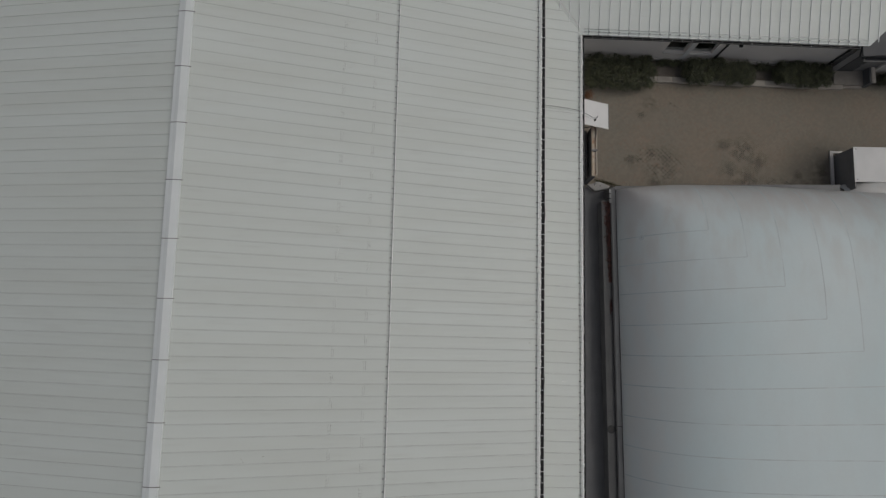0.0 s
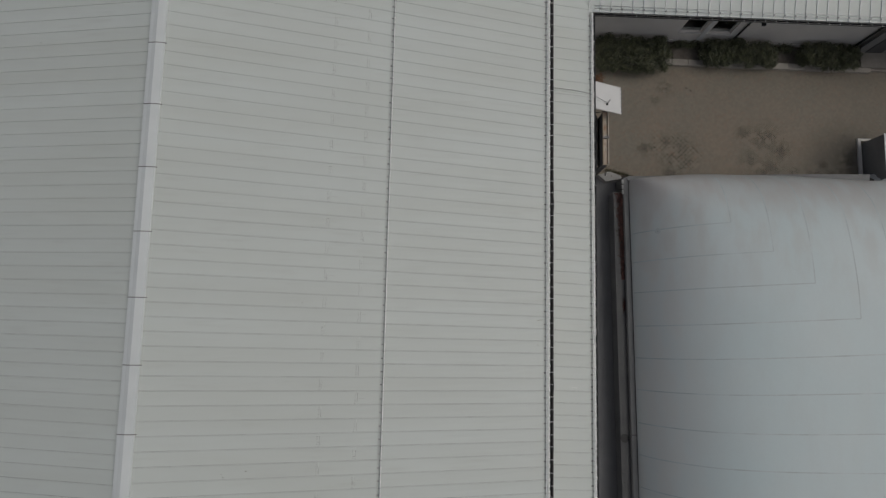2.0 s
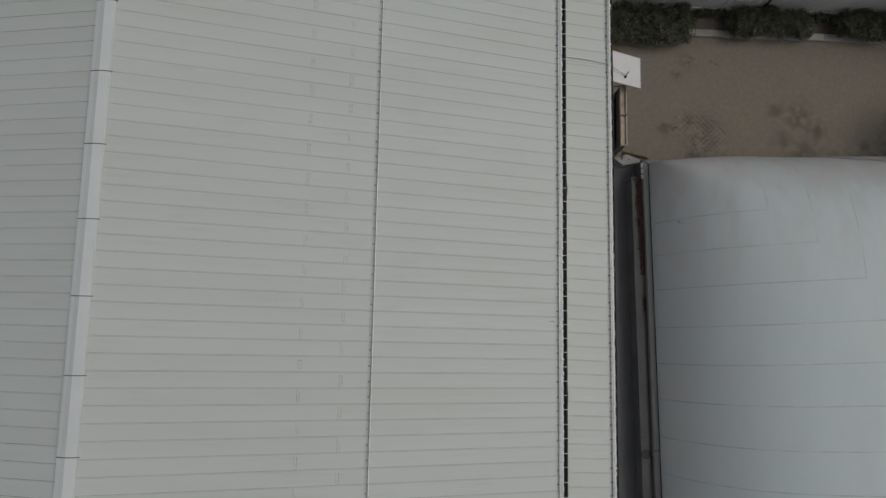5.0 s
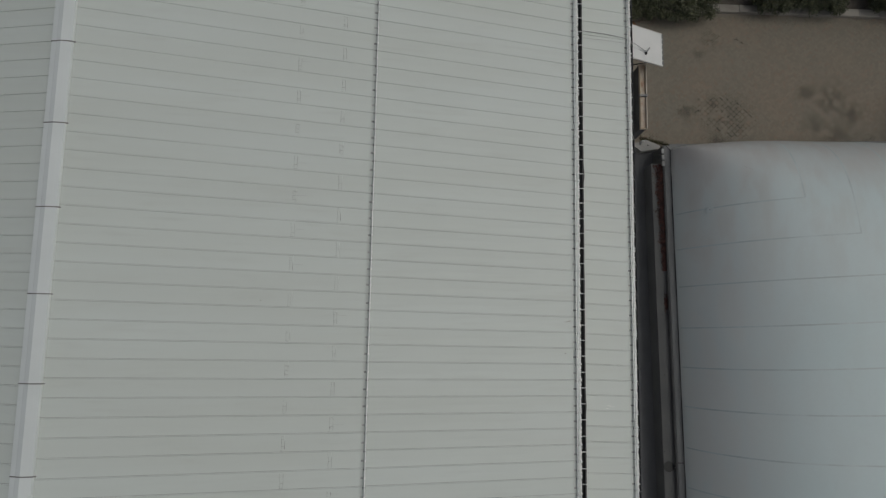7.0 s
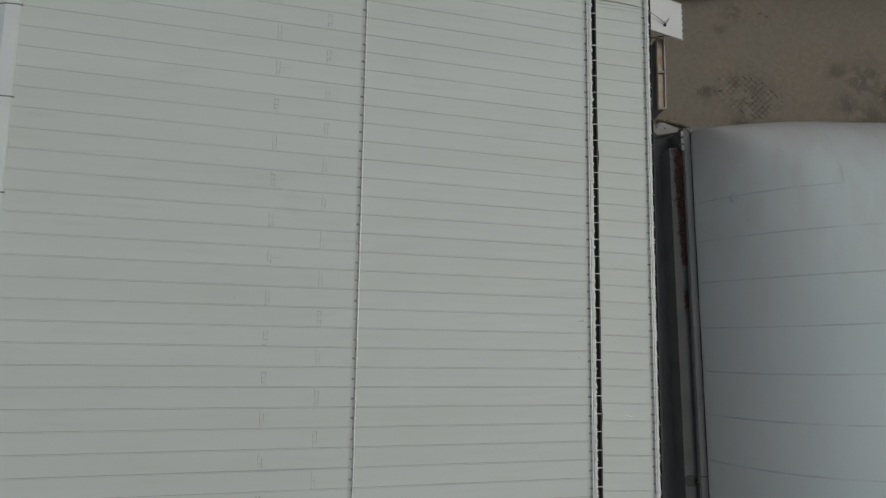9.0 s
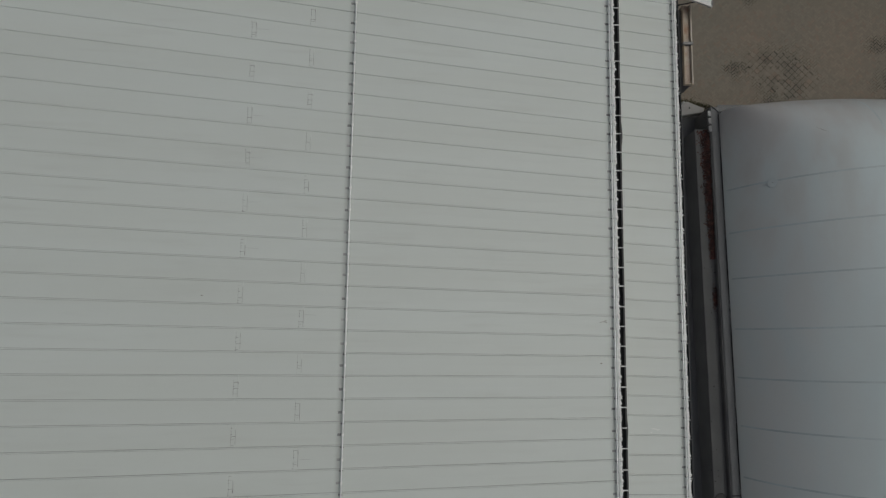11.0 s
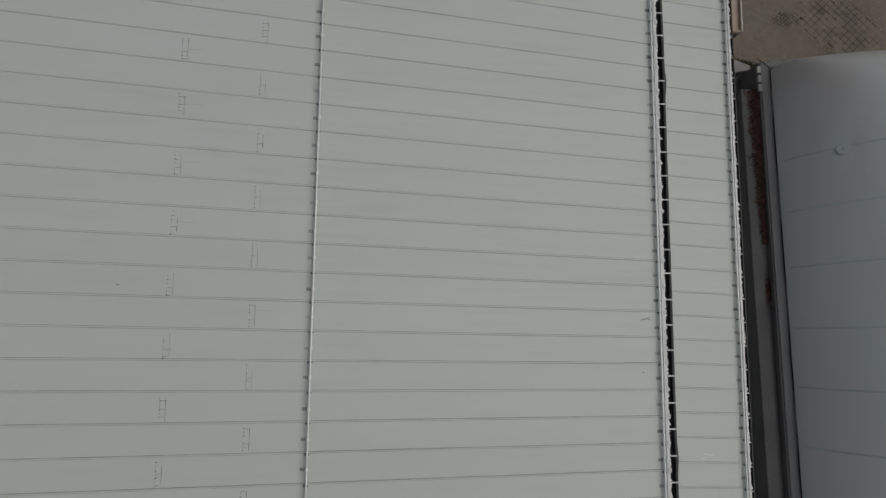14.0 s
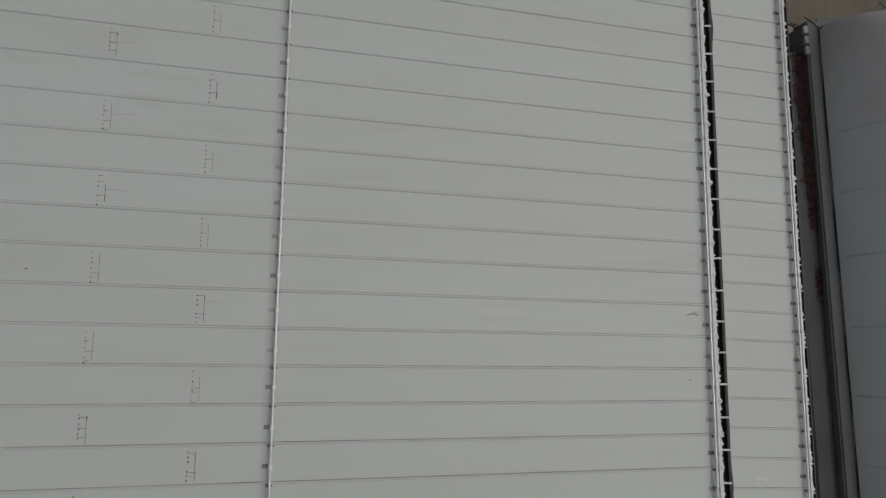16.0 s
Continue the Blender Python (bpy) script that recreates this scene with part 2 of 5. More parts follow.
M_paver = surf("clay_paver", (0.237, 0.199, 0.154), (0.210, 0.193, 0.157), 0.9, 0.0, 0.33, 9, 0.15, 0.075, (1, 1, 1), 0.13,
               moss_patches([(x, y, r * 0.6) for x, y, r in SPOTS], 0.22, (0.05, 0.047, 0.04), 0.0, TONED, CELLS, 0.16), island=True)
M_joint = surf("jointing_sand", (0.226, 0.191, 0.149), (0.200, 0.186, 0.151), 0.95, 0.0, 0.5, 80, 0.3, 0, (1, 1, 1), 0.2,
               moss_patches(SPOTS, 0.95, (0.024, 0.024, 0.014), 0.06, TONED, CELLS, 1.0))
M_membrane = surf("coated_fabric", (0.562, 0.664, 0.670), (0.616, 0.690, 0.692), 0.52, 0.0, 0.16, 6, 0.02, 0.008, (1, 1, 1), 0.02,
                  weathering())
_n, _l = M_membrane.node_tree.nodes, M_membrane.node_tree.links
_tr, _mx = _n.new("ShaderNodeBsdfTranslucent"), _n.new("ShaderNodeMixShader")
_tr.inputs["Color"].default_value = (0.80, 0.84, 0.85, 1)
_mx.inputs["Fac"].default_value = 0.06
_l.new(_n["Principled BSDF"].outputs[0], _mx.inputs[1])
_l.new(_tr.outputs[0], _mx.inputs[2])
_l.new(_mx.outputs[0], _n["Material Output"].inputs["Surface"])
M_weld = surf("fabric_weld", (0.46, 0.515, 0.515), (0.585, 0.65, 0.653), 0.5, 0.0, 0.9, 20, 0.02, 0.0, (1, 1, 1), 0.15)
M_patch = surf("fabric_patch", (0.53, 0.575, 0.575), (0.56, 0.605, 0.605), 0.55, 0.0, 3, 20, 0.02, 0.0, (1, 1, 1), 0.05)
M_cable = surf("black_rubber", (0.012, 0.012, 0.012), (0.02, 0.02, 0.02), 0.6, 0.0, 4, 40, 0.1)
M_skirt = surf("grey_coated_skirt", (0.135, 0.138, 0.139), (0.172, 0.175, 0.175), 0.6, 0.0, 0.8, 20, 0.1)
M_darkroof = surf("dark_sheet_roof", (0.075, 0.075, 0.078), (0.10, 0.10, 0.10), 0.6, 0.0, 0.8, 30, 0.1)
M_wood = surf("weathered_timber", (0.46, 0.40, 0.32), (0.36, 0.28, 0.20), 0.8, 0.0, 2.2, 40, 0.3, 0.1, (3, 0.5, 1), 0.2)
M_pale = surf("bleached_timber", (0.60, 0.56, 0.49), (0.50, 0.44, 0.37), 0.8, 0.0, 2.2, 40, 0.3, 0.1, (3, 0.5, 1), 0.2)
M_rust = surf("rusty_board", (0.36, 0.21, 0.14), (0.47, 0.43, 0.36), 0.85, 0.0, 2.6, 30, 0.3, 0.1)
M_leafy = surf("shrub_leaf", (0.029, 0.036, 0.017), (0.102, 0.107, 0.054), 0.5, 0.0, 3.2, 9, 0.0, 0, (1, 1, 1), 0.45)
M_twig = surf("shrub_twig", (0.06, 0.045, 0.03), (0.09, 0.07, 0.05), 0.9, 0.0, 3, 30, 0.2)
M_fallen = surf("fallen_leaf", (0.082, 0.028, 0.022), (0.022, 0.011, 0.010), 0.8, 0.0, 5, 30, 0.0, 0.4, (1, 1, 1), 0.5, island=True)
M_scrap = surf("dry_leaf", (0.12, 0.10, 0.05), (0.16, 0.14, 0.08), 0.8, 0.0, 9, 30, 0.0)
M_moss = surf("dark_moss", (0.060, 0.053, 0.035), (0.100, 0.088, 0.062), 0.9, 0.0, 6, 30, 0.0, 0, (1, 1, 1), 0.4)
M_olive = surf("olive_weed", (0.052, 0.048, 0.022), (0.095, 0.085, 0.045), 0.8, 0.0, 6, 30, 0.0, 0, (1, 1, 1), 0.4)
M_orange = surf("withered_leaf", (0.24, 0.105, 0.045), (0.16, 0.075, 0.04), 0.8, 0.0, 9, 30, 0.0, 0, (1, 1, 1), 0.5)
M_black = surf("black_metal", (0.02, 0.02, 0.02), (0.03, 0.03, 0.03), 0.5, 0.3, 4, 40, 0.05)

M_glass = bpy.data.materials.new("window_glass")
M_glass.use_nodes = True
_b = M_glass.node_tree.nodes["Principled BSDF"]
_b.inputs["Base Color"].default_value = (0.9, 0.95, 0.95, 1)
_b.inputs["Roughness"].default_value, _b.inputs["Transmission Weight"].default_value, _b.inputs["IOR"].default_value = 0.03, 1.0, 1.45


# ---------------------------------------------------------------- builders
def wm(ob):
    m = ob.matrix_basis.copy()
    return wm(ob.parent) @ ob.matrix_parent_inverse @ m if ob.parent else m


def to_mesh(name, bm, material, smooth=False):
    me = bpy.data.meshes.new(name)
    bmesh.ops.recalc_face_normals(bm, faces=bm.faces)
    bm.to_mesh(me)
    bm.free()
    if smooth:
        me.polygons.foreach_set("use_smooth", [True] * len(me.polygons))
    if material:
        me.materials.append(material)
    return me


def raw_mesh(name, verts, faces, material, smooth=False):
    me = bpy.data.meshes.new(name)
    me.from_pydata(verts, [], faces)
    me.materials.append(material)
    if smooth:
        me.polygons.foreach_set("use_smooth", [True] * len(me.polygons))
    return me


def piece(name, me, parent=None, m=None, label=""):
    """An object on a mesh, at the world pose m, under its parent."""
    ob = new(name, me)
    if parent:
        ob.parent = parent
        ob.matrix_parent_inverse = wm(parent).inverted()
    ob.matrix_basis = m if m is not None else Matrix()
    return tagged(ob, label)


def part(name, bm, material, parent, label="", smooth=False, m=None):
    return piece(name, to_mesh(name, bm, material, smooth), parent, m, label)


def thing(name, x, y, z, label, category, group="", kind=""):
    ob = new(name)
    ob.empty_display_size = 0.3
    ob.matrix_basis = pose(x, y, z)
    return tagged(ob, label, category, group, kind)


def add_box(bm, x0, x1, y0, y1, z0, z1, bevel=0.0):
    r = bmesh.ops.create_cube(bm, size=1, matrix=Matrix.LocRotScale(((x0 + x1) / 2, (y0 + y1) / 2, (z0 + z1) / 2), None, (x1 - x0, y1 - y0, z1 - z0)))
    if bevel:
        es = list({e for v in r["verts"] for e in v.link_edges})
        bmesh.ops.bevel(bm, geom=es, offset=bevel, segments=1, affect="EDGES")
    return bm


def box(x0, x1, y0, y1, z0, z1, bevel=0.0):
    return add_box(bmesh.new(), x0, x1, y0, y1, z0, z1, bevel)


def add_tube(bm, pts, r, sides=8):
    """A round bar along a line of points."""
    pts = [Vector(p) for p in pts]
    rings = []
    for i, p in enumerate(pts):
        d = (pts[min(i + 1, len(pts) - 1)] - pts[max(i - 1, 0)]).normalized()
        u = d.orthogonal().normalized() if abs(d.z) > 0.95 else d.cross(Vector((0, 0, 1))).normalized()
        v = d.cross(u)
        rings.append([bm.verts.new(p + r * (math.cos(k * math.tau / sides) * u + math.sin(k * math.tau / sides) * v)) for k in range(sides)])
    for a, b in zip(rings, rings[1:]):
        for k in range(sides):
            bm.faces.new((a[k], a[(k + 1) % sides], b[(k + 1) % sides], b[k]))
    bm.faces.new(rings[0][::-1])
    bm.faces.new(rings[-1])
    return bm


def tube(pts, r, sides=8):
    return add_tube(bmesh.new(), pts, r, sides)


def prism(profile, y0, y1, axis="y"):
    """A closed (x, z) outline drawn out along y (or a (y, z) outline along x)."""
    bm = bmesh.new()
    at = (lambda a, z, s: (a, s, z)) if axis == "y" else (lambda a, z, s: (s, a, z))
    lo = [bm.verts.new(at(a, z, y0)) for a, z in profile]
    hi = [bm.verts.new(at(a, z, y1)) for a, z in profile]
    n = len(profile)
    for k in range(n):
        bm.faces.new((lo[k], lo[(k + 1) % n], hi[(k + 1) % n], hi[k]))
    bm.faces.new(lo[::-1])
    bm.faces.new(hi)
    return bm


def wall_with_holes(x0, x1, z0, z1, y0, y1, holes):
    """A wall along x of thickness y0..y1, with real rectangular openings (xa, xb, za, zb)."""
    bm = bmesh.new()
    xs = sorted({x0, x1, *[h[0] for h in holes], *[h[1] for h in holes]})
    zs = sorted({z0, z1, *[h[2] for h in holes], *[h[3] for h in holes]})
    for a, b in zip(xs, xs[1:]):
        for c, d in zip(zs, zs[1:]):
            if not any(h[0] <= a and b <= h[1] and h[2] <= c and d <= h[3] for h in holes):
                add_box(bm, a, b, y0, y1, c, d)
    bmesh.ops.remove_doubles(bm, verts=bm.verts, dist=1e-4)
    return bm


# ---------------------------------------------------------------- roof geometry
SEAM, FAN = 0.61, -0.0029               # the sheets' width three metres west of the origin; they narrow towards the eave
SLOPE, ROOF_Z0 = 0.168, 6.685           # east slope: z = ROOF_Z0 - SLOPE * x
RIDGE_X = -13.32
RIDGE_Z = ROOF_Z0 - SLOPE * RIDGE_X
EDGE_X = 5.20                            # lower edge of the high roof
PHASE, SKEW = -0.247, -0.0151            # one seam's y, and how the sheets run out of square
W_SEAM, W_PHASE, W_SKEW = 0.6194, -0.426, -0.0026   # the sheets of the west slope
K0, K1 = -26, 38                         # panels, counted from there
LAP_A, LAP_B = -5.33, -3.75              # end laps of alternate panels
L_SLOPE, L_EAVE_X, L_EAVE_Z = 0.17, 7.82, 4.18   # the low lean-to
W_SLOPE = 0.15                           # the wing across its end
L_TOP_X = 5.25
L_SEAM, L_PHASE, L_SKEW = 0.5985, -1.950, -0.038
W_EAVE_Y = 16.20          # the wing north of the courtyard


def seam_wide(x):
    return SEAM + FAN * (x + 3)


def seam_y(k, x):
    return PHASE + SKEW * x + k * seam_wide(x)


def roof_z(x):
    return ROOF_Z0 - SLOPE * x if x >= RIDGE_X else RIDGE_Z + SLOPE * (x - RIDGE_X)


def low_z(x):
    return L_EAVE_Z + L_SLOPE * (L_EAVE_X - x)


def pan_mesh(name, length, slope, material, lift0=0.0, lift1=0.0, cuts=6, skew=0.0, rib=1.0, flip=1, slit_shade=True, wide=SEAM, taper=0.0):
    """One standing-seam sheet from (0, 0) along x, falling by slope: a slightly dished pan, with an upstand and fold on its +y side."""
    rng = random.Random(len(name) * 7 + int(length * 100))
    prof = [(0.0, 0.0), (0.006, 0.0), (0.025, 0.0), (0.16, -0.002), (0.305, -0.003), (0.45, -0.002), (-0.024, 0.0), (-0.0205, 0.001), (-0.013, 0.019), (-0.006, 0.022),
            (0.014, 0.022), (0.014, 0.017), (0.004, 0.015), (0.004, -0.010), (0.024, -0.010)]
    verts, faces = [], []

    def across(j, y, x):
        w = wide + taper * x
        return y + skew * flip * x + (w if j > 5 else y * (w / SEAM - 1) if j > 2 else 0)

    for i in range(cuts + 1):
        x = length * i / cuts
        lift = lift0 + (lift1 - lift0) * i / cuts
        for j, (y, z) in enumerate(prof):
            dz = rng.uniform(-0.0015, 0.0015) if 3 <= j <= 5 else 0
            verts.append((flip * x, across(j, y, x), (z * rib if z > 0.005 else z) + dz + lift - slope * x))
    p = len(prof)
    for i in range(cuts):
        for j in range(p - 1):
            a = i * p + j
            faces.append((a, a + p, a + p + 1, a + 1))
    b = len(verts)                        # the turned-down lower edge
    x = length
    for j, (y, z) in enumerate(prof):
        verts.append((flip * (x + 0.002), across(j, y, x), (z * rib if z > 0.005 else z) + lift1 - slope * x - 0.012))
    e = cuts * p
    for j in range(p - 1):
        faces.append((e + j, b + j, b + j + 1, e + j + 1))
    me = raw_mesh(name, verts, faces, material)
    if slit_shade:                             # shade in the fold's slit and at its slope's foot, put into the colour
        me.materials.append(M_seamshade)
        for f in range(cuts * (p - 1)):
            if f % (p - 1) in (1, 6, p - 3):
                me.polygons[f].material_index = 1
    return me


# ---------------------------------------------------------------- ground
ground = part("ground", box(-900, 900, -900, 900, -0.6, -0.06), M_land, None, "bare earth and rough grass reaching to the horizon")
tagged(ground, "", "ground", "", "structure")
alley = part("alley", box(7.4, 10.5, -45, 8.0, -0.06, 0.0), M_asphalt, None, "dark damp asphalt alley between hall and dome")
tagged(alley, "", "pavement", "", "structure")


# ---------------------------------------------------------------- the hall
def build_hall():
    y0, y1 = PHASE + K0 * SEAM, PHASE + K1 * SEAM
    hall = thing("hall", -13.3, 2, 0, "long hall with a pale grey standing-seam metal gable roof", "building")
    part("wall", box(4.55, 4.85, y0 + 0.4, y1 - 0.4, 0, roof_z(4.85) - 0.12), M_wall, hall)
    part("wall", box(-31.3, -31.0, y0 + 0.4, y1 - 0.4, 0, roof_z(-31.3) - 0.12), M_wall, hall)
    for yy in (y0 + 0.3, y1 - 0.6):
        part("gable_wall", prism([(-31.2, 0), (4.8, 0), (4.8, roof_z(4.8) - 0.12), (RIDGE_X, RIDGE_Z - 0.12), (-31.2, roof_z(-31.2) - 0.12)], yy, yy + 0.3), M_wall, hall)
    deck = part("roof", prism([(RIDGE_X, RIDGE_Z - 0.02), (EDGE_X - 0.03, roof_z(EDGE_X) - 0.02), (EDGE_X - 0.03, roof_z(EDGE_X) - 0.1), (RIDGE_X, RIDGE_Z - 0.1),
                               (-31.6, roof_z(-31.6) - 0.1), (-31.6, roof_z(-31.6) - 0.02)], y0, y1), M_seam, hall, "pale grey metal gable roof with standing seams")
    # sheets of the east slope: upper and lower, lapped at two alternating lines
    top = RIDGE_X + 0.02
    kinds = {}
    for tag, lap in (("a", LAP_A), ("b", LAP_B)):
        kinds[tag] = (pan_mesh("upper_sheet_" + tag, lap - top, SLOPE, M_roof, 0.0, 0.007, 8, wide=seam_wide(top), taper=FAN),
                      pan_mesh("lower_sheet_" + tag, EDGE_X - (lap - 0.2), SLOPE, M_roof, 0.0, 0.0, 8, wide=seam_wide(lap - 0.2), taper=FAN), lap)
    west = pan_mesh("west_sheet", 18.3, SLOPE, M_roof, 0, 0, 8, W_SKEW, 1.3, -1, wide=W_SEAM)
    rng = random.Random(17)
    screw_rows, seal_lines = [], []
    for v in range(7):
        sb, tb = bmesh.new(), bmesh.new()
        tails = set(rng.sample(range(7), rng.choice((1, 2, 3, 3))))
        for q in range(7):
            yy = 0.075 + 0.45 * q / 6 + rng.uniform(-0.012, 0.012)
            r = rng.uniform(0.008, 0.0145)
            if rng.random() < 0.93:
                bmesh.ops.create_cone(sb, cap_ends=True, segments=6, radius1=r, radius2=r * 0.7, depth=0.012, matrix=Matrix.Translation((rng.uniform(-0.006, 0.006), yy, 0.005)))
            if q in tails:
                add_box(tb, -0.115, rng.uniform(-0.06, 0.03), yy - 0.005, yy + rng.uniform(0.001, 0.005), 0, 0.003)
        a = rng.uniform(0.04, 0.16)
        add_box(tb, 0, rng.uniform(0.005, 0.009), a, rng.uniform(0.40, 0.54), 0, 0.006)
        if rng.random() < 0.6:
            b = rng.uniform(0.1, 0.45)
            add_box(tb, -0.004, 0.012, b, b + rng.uniform(0.04, 0.10), 0, 0.007)
        screw_rows.append(to_mesh("screw_row", sb, M_screw))
        seal_lines.append(to_mesh("lap_sealant", tb, M_lap))
    me_run = to_mesh("stain_run", box(0.01, 0.34, -0.004, 0.004, 0, 0.002), M_stain)
    rng = random.Random(5)
    for k in range(K0, K1):
        tag = "a" if k % 2 == 0 else "b"
        up, low, lap = kinds[tag]
        y = seam_y(k, lap)
        turn = math.degrees(math.atan(SKEW + k * FAN))
        piece("roof_sheet", low, deck, pose(lap - 0.2, seam_y(k, lap - 0.2), roof_z(lap - 0.2), 0, 0, turn))
        piece("roof_sheet", up, deck, pose(top, seam_y(k, top), roof_z(top), 0, 0, turn))
        piece("roof_sheet", west, deck, pose(RIDGE_X - 0.02, W_PHASE + W_SKEW * RIDGE_X + k * W_SEAM, roof_z(RIDGE_X - 0.02)))
        tilt = Matrix.Rotation(math.atan(SLOPE), 4, "Y")
        at = lambda x, up_by: pose(x, y + rng.uniform(-0.02, 0.02) - 0.02, roof_z(x) + up_by) @ tilt
        v = rng.randrange(7)
        tagged(piece("screw_row", screw_rows[v], deck, at(lap - 0.11, 0.007)), "", "", "", "stuff")
        piece("lap_sealant", seal_lines[v], deck, at(lap - 0.004, 0.006), "dark smeared sealant line")["kind"] = "stuff"
        if rng.random() < 0.3:
            piece("stain_run", me_run, deck, pose(lap, y + rng.uniform(0.2, 0.42), roof_z(lap) + 0.004) @ tilt @ Matrix.Rotation(rng.uniform(-0.06, 0.06), 4, "Z"))
    # ridge caps, each about three metres long, with a dark joint
    cap = 2.907
    prof = [(-0.37, -0.055), (-0.355, 0.022), (-0.17, 0.050), (-0.155, 0.058), (0.0, 0.092), (0.17, 0.062), (0.365, 0.024), (0.375, -0.055), (0.36, -0.055), (0.0, 0.07), (-0.355, -0.055)]
    me_cap = to_mesh("ridge_cap", prism([(x, z) for x, z in prof], 0.0, cap - 0.012), M_cap)
    joint = [(-0.385, -0.03), (-0.362, 0.034), (-0.17, 0.060), (0.0, 0.102), (0.17, 0.072), (0.372, 0.034), (0.40, 0.004), (0.455, -0.004), (0.455, -0.03), (0.36, -0.03), (0.0, 0.06), (-0.36, -0.03)]
    me_joint = to_mesh("cap_joint", prism(joint, -0.018, 0.020), M_dark)
    ridge = thing("ridge_capping", RIDGE_X, 2, RIDGE_Z, "pale folded metal ridge capping in lengths with dark joints", "ridge cap")
    for k in range(-6, 6):
        y = 5.939 + k * cap
        if y0 < y < y1 - cap:
            piece("ridge_cap", me_cap, ridge, pose(RIDGE_X, y, RIDGE_Z + 0.02))
            piece("cap_joint", me_joint, ridge, pose(RIDGE_X, y, RIDGE_Z + 0.02))
    # added dark strip: the cap's shade along its west edge, drawn as a part
    part("foam_closer", box(RIDGE_X - 0.405, RIDGE_X - 0.375, y0, y1, roof_z(RIDGE_X - 0.405) - 0.01, roof_z(RIDGE_X - 0.375) + 0.012), M_dark, ridge, "dark strip for the shade under the cap's west edge")
    # closers under the caps
    for side in (-1, 1):
        part("closer", box(RIDGE_X + side * 0.30 - 0.02, RIDGE_X + side * 0.30 + 0.02, y0, y1, RIDGE_Z - 0.10, RIDGE_Z - 0.005), M_seam, ridge)
    return hall


hall = build_hall()


def wavy_edge(name, x, z, y0, y1, phase, step, parent, seed):
    """Sealant and turned sheet ends along a lower roof edge: a rough lip that swells at every seam."""
    rng = random.Random(seed)
    bm = bmesh.new()
    n = int((y1 - y0) / 0.03)
    rows = []
    for i in range(n + 1):
        y = y0 + (y1 - y0) * i / n
        d = abs((y - phase + step / 2) % step - step / 2)
        out = 0.016 + 0.028 * max(0, 1 - (d / 0.055) ** 2) + rng.uniform(0, 0.028) + (rng.uniform(0.015, 0.05) if rng.random() < 0.10 else 0)
        up = 0.012 + 0.030 * max(0, 1 - (d / 0.06) ** 2)
        rows.append([bm.verts.new((x - 0.03, y, z + up * 0.6)), bm.verts.new((x + out * 0.6, y, z + up)), bm.verts.new((x + out, y, z - 0.012)), bm.verts.new((x + out * 0.7, y, z - 0.035))])
    for a, b in zip(rows, rows[1:]):
        for k in range(3):
            bm.faces.new((a[k], b[k], b[k + 1], a[k + 1]))
    return part(name, bm, M_seal, parent, "rough white sealant lip")


def gutter(name, x, z, y0, y1, phase, step, label, wide=0.17, lip=0.022, reach=0.02, trough_mat=M_gutter):
    g = thing(name, x, (y0 + y1) / 2, z, label, "gutter")
    prof = [(x - 0.02, z), (x - 0.02, z - 0.13), (x + wide, z - 0.13), (x + wide, z - 0.005), (x + wide - 0.012, z - 0.005), (x + wide - 0.012, z - 0.118), (x - 0.008, z - 0.118), (x - 0.008, z)]
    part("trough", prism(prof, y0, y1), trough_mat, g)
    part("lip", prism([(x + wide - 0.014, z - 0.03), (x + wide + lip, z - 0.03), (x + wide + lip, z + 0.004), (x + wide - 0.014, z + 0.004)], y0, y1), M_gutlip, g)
    me = to_mesh("strap", box(x - 0.01, x + wide + reach, -0.018, 0.018, z + 0.012, z + 0.024, 0.002), M_strap)
    rng = random.Random(int(z * 100))
    k = math.ceil((y0 - phase) / step)
    while phase + k * step < y1:
        piece("strap", me, g, pose(0, phase + k * step + rng.uniform(-0.02, 0.02), 0))
        k += 1
    return g


